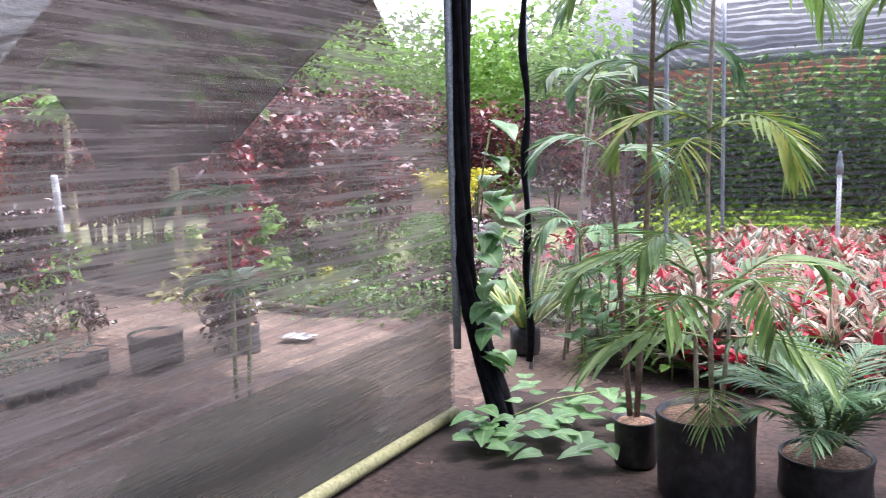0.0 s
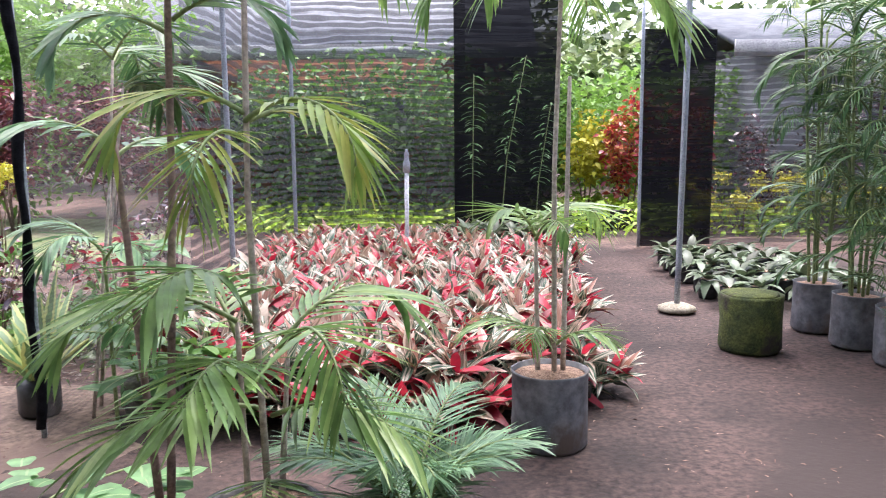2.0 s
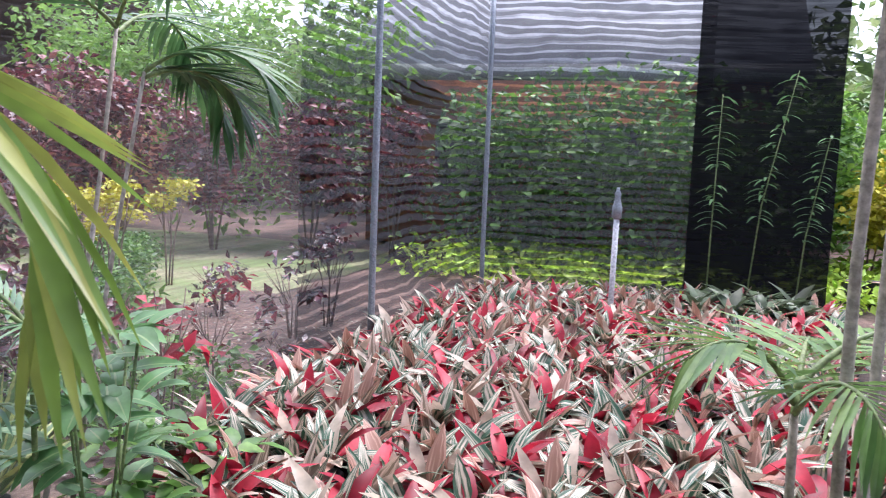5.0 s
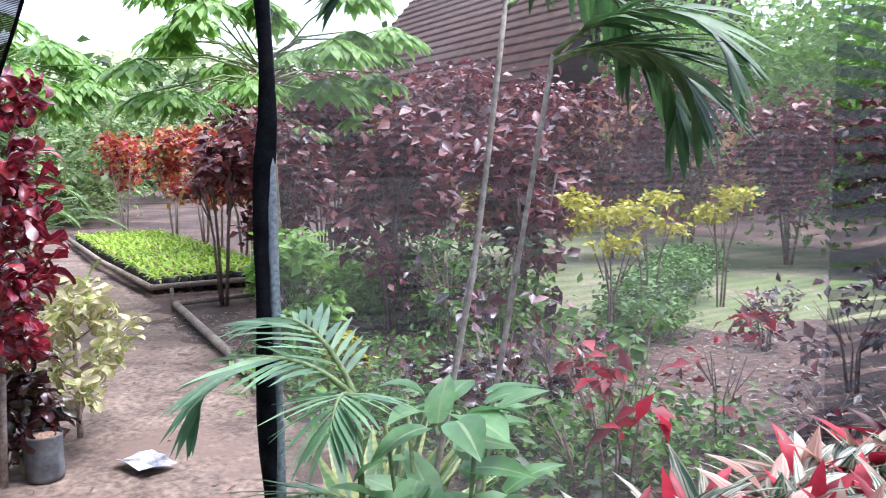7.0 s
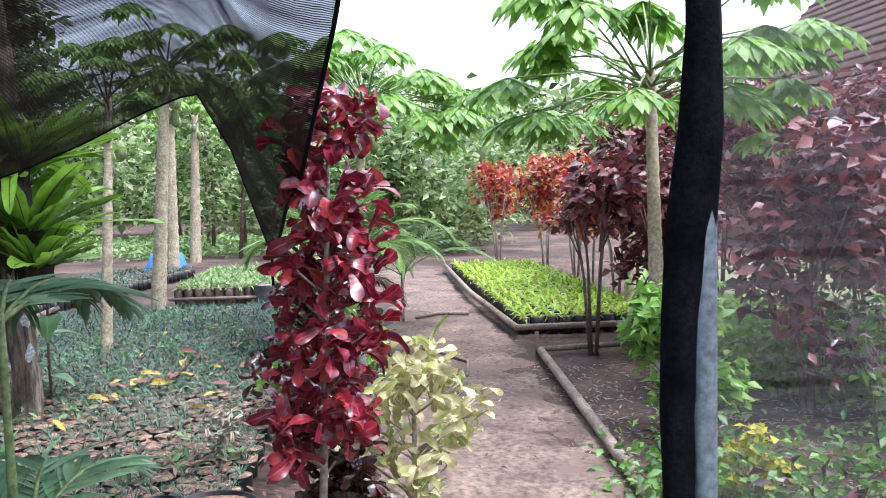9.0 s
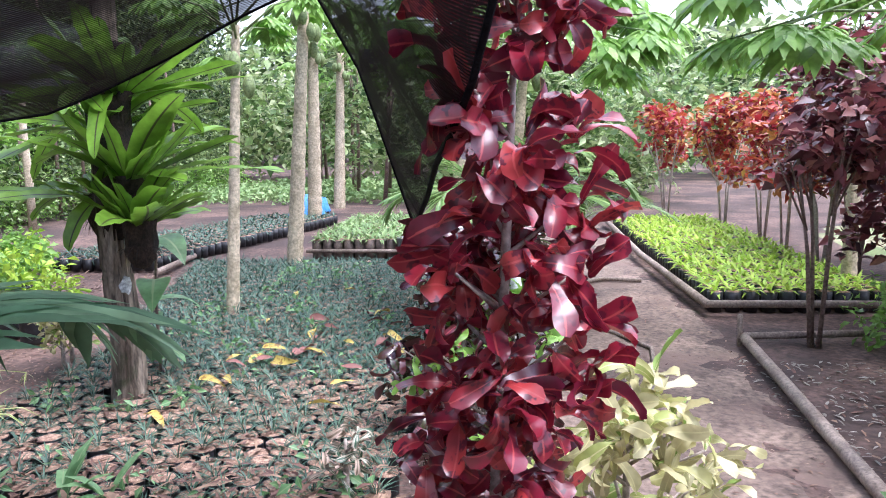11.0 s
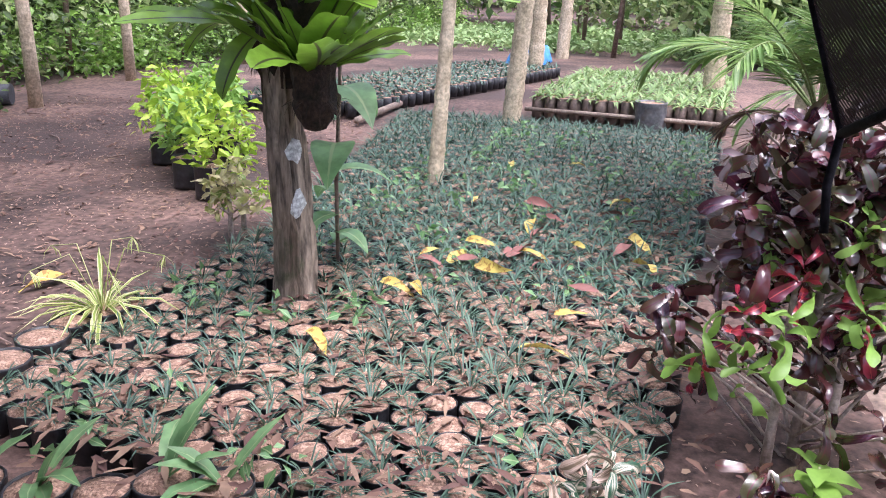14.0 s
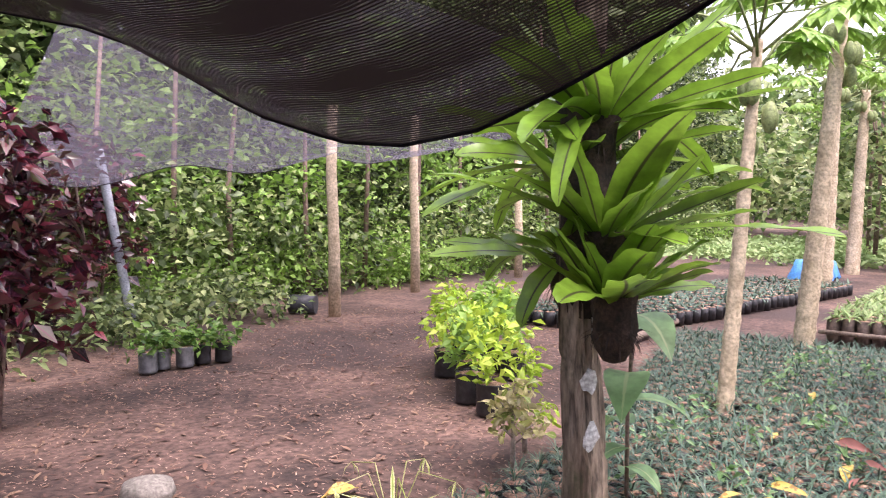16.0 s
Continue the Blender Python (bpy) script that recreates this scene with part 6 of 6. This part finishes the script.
# garden behind the rear doorway
for i, (x, y, m, h) in enumerate([(4.5, 9.0, "bright_croton_leaf", 1.9), (3.9, 9.4, "golden_leaf", 1.6), (5.3, 8.8, "bright_croton_leaf", 1.8), (6.3, 8.4, "maroon_leaf", 1.7), (7.3, 8.4, "maroon_leaf", 1.7), (3.2, 9.6, "green_leaf", 2.2), (8.4, 8.6, "maroon_leaf", 1.8)]):
    foliage_tree("garden_shrub", x, y, {"bright_croton_leaf": "red and orange croton in the garden behind the rear doorway", "golden_leaf": "golden yellow shrub in the garden behind the rear doorway", "maroon_leaf": "maroon shrub in the garden behind the net", "green_leaf": "green shrub in the garden behind the nets"}[m], "shrub", bpy.data.materials[m], 190 + i, h, 0.42, h * 0.75, 1100, 0.11, 3, 0.015)
for i in range(7):
    foliage_tree("garden_shrub", 5.2 + i * 0.55, 7.5 + 0.1 * i, "low yellow shrub in a row behind the net", "shrub", L_YELLOW, 200 + i, 0.75, 0.3, 0.5, 420, 0.07, 3, 0.008, group="yellow garden row")
woods("far_trees", 184, 9000, -9.5, -3, 9.3, 11, 0.6, 3.6, (0.5, 0.4, 0.4), 0.16, L_PAPAYA, 60, "pale green trees beside the brown-roofed house")
woods("garden_plants", 186, 7000, 2.6, 6.3, 9.8, 11.2, 0.4, 2.1, (0.4, 0.3, 0.35), 0.15, L_PAPAYA, 60, "pale green bushes behind the garden shrubs")
woods("garden_plants", 179, 9000, -1.5, 9.5, 7.2, 10.4, 0.02, 0.3, (0.25, 0.25, 0.08), 0.12, L_LIME, 220, "bright green low garden plants")
woods("garden_plants", 182, 9000, -1.5, 3.0, 8.6, 10.2, 0.2, 2.3, (0.35, 0.3, 0.3), 0.14, L_GREEN, 70, "dark green garden bushes behind the nets")
for i, x in enumerate((3.55, 3.8, 4.05, 4.3)):
    p = thing("planter_bag", x, 8.0 + 0.05 * i, 0, "black bag with a green plant in the garden", "planter", "garden bags")
    polybag(p, 0.12, 0.26, M_BLACK)

# ---- loose things ----
g = Geo()
rr = random.Random(222)
grid = [[(-16.6 + 0.085 * i, -4.75 + 0.085 * j, 0.22 + 0.12 * math.exp(-((i - 5) ** 2 + (j - 4) ** 2) / 14) + rr.uniform(-0.04, 0.04) - (0.24 if i in (0, 10) or j in (0, 8) else 0)) for i in range(11)] for j in range(9)]
sheet(g, grid)
solid("tarpaulin", g, M_TARP, "crumpled bright blue tarpaulin over a heap", "tarpaulin")
p = thing("hanging_pot", -7.3, -1.63, 1.95, "dark square hanging pot with trailing leaves", "hanging pot")
g = Geo()
box(g, (-0.1, -0.1, 0), (0.1, 0.1, 0.18))
part("pot", g, M_HANGPOT, p)
g = Geo()
for a, b in ((-0.09, -0.09), (0.09, -0.09), (0.09, 0.09), (-0.09, 0.09)):
    tube(g, [(a, b, 0.17), (0, 0, 0.6)], 0.003, 4)
part("cord", g, M_HEM, p)
part("foliage", cloud("foliage", 230, 160, [(0, 0, 0.2), (0.1, 0, 0.1), (-0.1, 0.05, 0.0)], (0.1, 0.1, 0.12), 0.09, L_PAPAYA), None, p)
g = Geo()
lathe(g, [(0.02, 0), (0.085, 0.015), (0.12, 0.055), (0.105, 0.10), (0.03, 0.125)], 20, wob=0.05, rnd=rr)
ob = solid("coconut_husk", g, M_BLOCK, "grey-brown coconut husk lying on the earth", "coconut")
ob.matrix_world = pose(-3.66, -4.2, 0)
g = Geo()
sheet(g, [[(0.05 * i, 0.04 * j, 0.02 + 0.025 * rr.random()) for i in range(6)] for j in range(5)])
ob = solid("wrapper", g, M_PLASTIC, "crumpled grey and white plastic wrapper on the path", "wrapper")
ob.matrix_world = pose(-1.95, -0.12, 0, 0, 0, 20)
# fallen leaves
for i, (x, y, s, rz) in enumerate([(-4.87, -1.85, 0.26, 20), (-5.04, -1.98, 0.21, 160), (-3.99, -2.16, 0.17, 60), (-4.22, -1.41, 0.19, 110), (-5.54, -1.30, 0.25, 10), (-5.27, -1.18, 0.18, 200), (-5.22, -1.69, 0.17, 80), (-6.06, -2.23, 0.14, 40), (-6.35, -1.48, 0.17, 300), (-7.3, -1.9, 0.16, 250), (-7.1, -2.3, 0.15, 30), (-4.25, -3.6, 0.22, 15)]):
    g = Geo()
    leaf(g, (-s / 2, 0, 0), (1, 0, 0.3), s * 1.05, s * (0.24 + 0.05 * (i % 3)), 0.8, 8, 0.45, "lance", 0.5 - 0.3 * (i % 4), 0, 0.10, 0.9 - 0.4 * (i % 5), 0.6 - 0.4 * (i % 4))
    ob = solid("fallen_leaf", g, L_DEADYEL, "yellow fallen leaf lying on the seedling pots" if i < 11 else "yellow fallen leaf lying on the earth", "leaf", group="fallen leaves")
    ob.matrix_world = pose(x, y, 0.11 if i < 11 else 0.01, 0, 0, rz)


rr = random.Random(440)
for i in range(22):
    g = Geo()
    k = rr.uniform(0.11, 0.19)
    leaf(g, (-k / 2, 0, 0), (1, 0, 0.25), k, k * rr.uniform(0.25, 0.36), rr.uniform(0.3, 1.0), 6, rr.uniform(0.2, 0.6), "lance", rr.uniform(-0.5, 0.5), 0, 0.08, rr.uniform(-0.9, 0.9), rr.uniform(-0.5, 0.5))
    faded = i % 3 > 0
    ob = solid("fallen_leaf", g, L_FADED if faded else L_DEADYEL, "faded reddish brown fallen leaf lying on the seedlings" if faded else "yellow fallen leaf lying on the seedling pots", "leaf", group="fallen leaves")
    ob.matrix_world = pose(rr.uniform(-6.6, -4.5), rr.uniform(-2.2, -1.1), 0.12, 0, 0, rr.uniform(0, 360))


def litter(name, seed, n, x0, x1, y0, y1, size, mat, label, z=0.012):
    rg = random.Random(seed)
    g = Geo()
    for _ in range(n):
        a = rg.random() * 6.283
        x, y = rg.uniform(x0, x1), rg.uniform(y0, y1)
        leaf(g, (x, y, ground_z(x, y) + z), (math.cos(a), math.sin(a), rg.uniform(0.0, 0.35)), size * rg.uniform(0.4, 1.3), size * rg.uniform(0.15, 0.4), rg.uniform(0, 0.9), 2, rg.uniform(0, 0.5))
    return solid(name, g, mat, label, "leaf litter", "stuff")


litter("leaf_litter", 240, 2600, -9, -2.8, -7.8, -3.1, 0.05, L_DEAD, "scattered brown leaf litter on the clearing")
litter("leaf_litter", 241, 1500, -8, 0, -0.8, 1.0, 0.04, L_DEAD, "scattered brown leaf litter on the path")
litter("leaf_litter", 242, 2200, -5.5, -0.2, 0.9, 6, 0.07, L_DEAD, "brown leaf litter under the shrubs")
litter("leaf_litter", 251, 3600, -5.5, -0.2, 0.9, 4.6, 0.055, leaf_mat("grey_dry_leaf", [(0.16, 0.14, 0.11), (0.30, 0.28, 0.23), (0.44, 0.42, 0.36)], 0.7, 0.1), "pale grey dry leaves under the shrubs behind the net")
litter("leaf_litter", 243, 900, 0.1, 4.2, -6, 5, 0.035, L_DEAD, "brown leaf litter on the net house floor")
litter("leaf_litter", 244, 1300, -7.5, -3.0, -2.8, -1.0, 0.08, L_DEAD, "curled dark leaves fallen among the seedlings", 0.155)
litter("leaf_litter", 245, 900, -9, -3, -7.5, -3.3, 0.08, L_DEAD, "larger dry leaves and twigs on the clearing")
litter("leaf_litter", 246, 700, -4.6, -2.3, -2.6, -0.75, 0.07, L_DEAD, "dry brown leaves fallen over the near seedlings", 0.145)
CHIP = leaf_mat("pale_chip", [(0.12, 0.07, 0.05), (0.30, 0.19, 0.14), (0.46, 0.33, 0.25)], 0.9, 0.0)
litter("earth_chips", 247, 14000, -9, -2.6, -7.6, -3.0, 0.028, CHIP, "pale wood chips trodden into the earth", 0.004)
litter("earth_chips", 248, 6000, -9, 0.2, -0.9, 0.95, 0.022, CHIP, "pale wood chips trodden into the path", 0.004)
litter("earth_chips", 249, 4500, 2.4, 4.6, -5, 5, 0.024, CHIP, "pale wood chips on the net house floor", 0.004)
litter("earth_chips", 250, 2500, 0.1, 2.4, -5, 0.3, 0.022, CHIP, "pale wood chips on the net house floor", 0.004)
rr = random.Random(333)
for i in range(16):
    x, y, a, ln = rr.uniform(-8.5, -3.2), rr.uniform(-7.2, -3.4), rr.random() * 6.28, rr.uniform(0.12, 0.4)
    g = Geo()
    tube(g, [(0, 0, 0.008), (ln * 0.5, 0.02, 0.014), (ln, -0.01, 0.008)], [0.007, 0.006, 0.003], 6)
    ob = solid("twig", g, M_STEMBROWN, "dry brown twig lying on the clearing", "twig", group="twigs")
    ob.matrix_world = pose(x, y, 0, 0, 0, math.degrees(a))
for i, (x, y, a, ln) in enumerate([(-8.9, -6.7, 15, 1.6), (-9.1, -6.95, 8, 1.2), (-8.4, -6.5, -12, 0.9)]):
    g = Geo()
    tube(g, [(0, 0, 0.03), (-ln, 0.05, 0.035)], 0.028, 8)
    ob = solid("fallen_pole", g, M_WOOD, "old wooden pole lying at the clearing's far side", "pole", group="fallen poles")
    ob.matrix_world = pose(x, y, 0, 0, 0, a)
p = thing("pipe", -8.05, -7.75, 0, "short black drain pipe lying beside a pale post", "pipe")
g = Geo()
lathe(g, [(0.1, 0.0), (0.105, 0.0), (0.105, 0.3), (0.09, 0.3), (0.09, 0.02)], 18)
ob = part("tube", g, M_HANGPOT, p)
ob.matrix_local = pose(0, 0, 0.105, 90, 0, 30)
g = Geo()
rows = []
rr = random.Random(340)
for i in range(181):
    x = -14.0 + 14.5 * i / 180
    mid = 0.03 if x > -1.5 else 0.03 + 0.33 * min(1, (-1.5 - x) / 4)
    half = 0.85 if x > -1.5 else 0.85 - 0.3 * min(1, (-1.5 - x) / 3)
    row = []
    for j in range(37):
        y = mid + half * 1.15 * (j / 18 - 1)
        inside = 1 - max(0, (x + 0.95) / 1.5) ** 2 - ((y - mid) / half) ** 2
        row.append((x, y, ground_z(x, y) + max(-0.03, min(0.012, 0.03 * inside + 0.028 * noise.noise((x * 2.5, y * 2.5, 5)) + 0.014 * noise.noise((x * 9, y * 9, 2))))))
    rows.append(row)
sheet(g, rows)
solid("path", g, M_SAND, "pale trodden sandy path at the doorway", "path", "structure")
cs = [(rr.uniform(-8.8, -3.0), rr.uniform(-2.9, -1.05), 0.13) for i in range(60)]
solid("weeds", cloud("weeds", 341, 900, cs, (0.05, 0.05, 0.03), 0.05, L_VINE), None, "small pale green weeds sprouting among the seedlings", "weeds", "stuff")
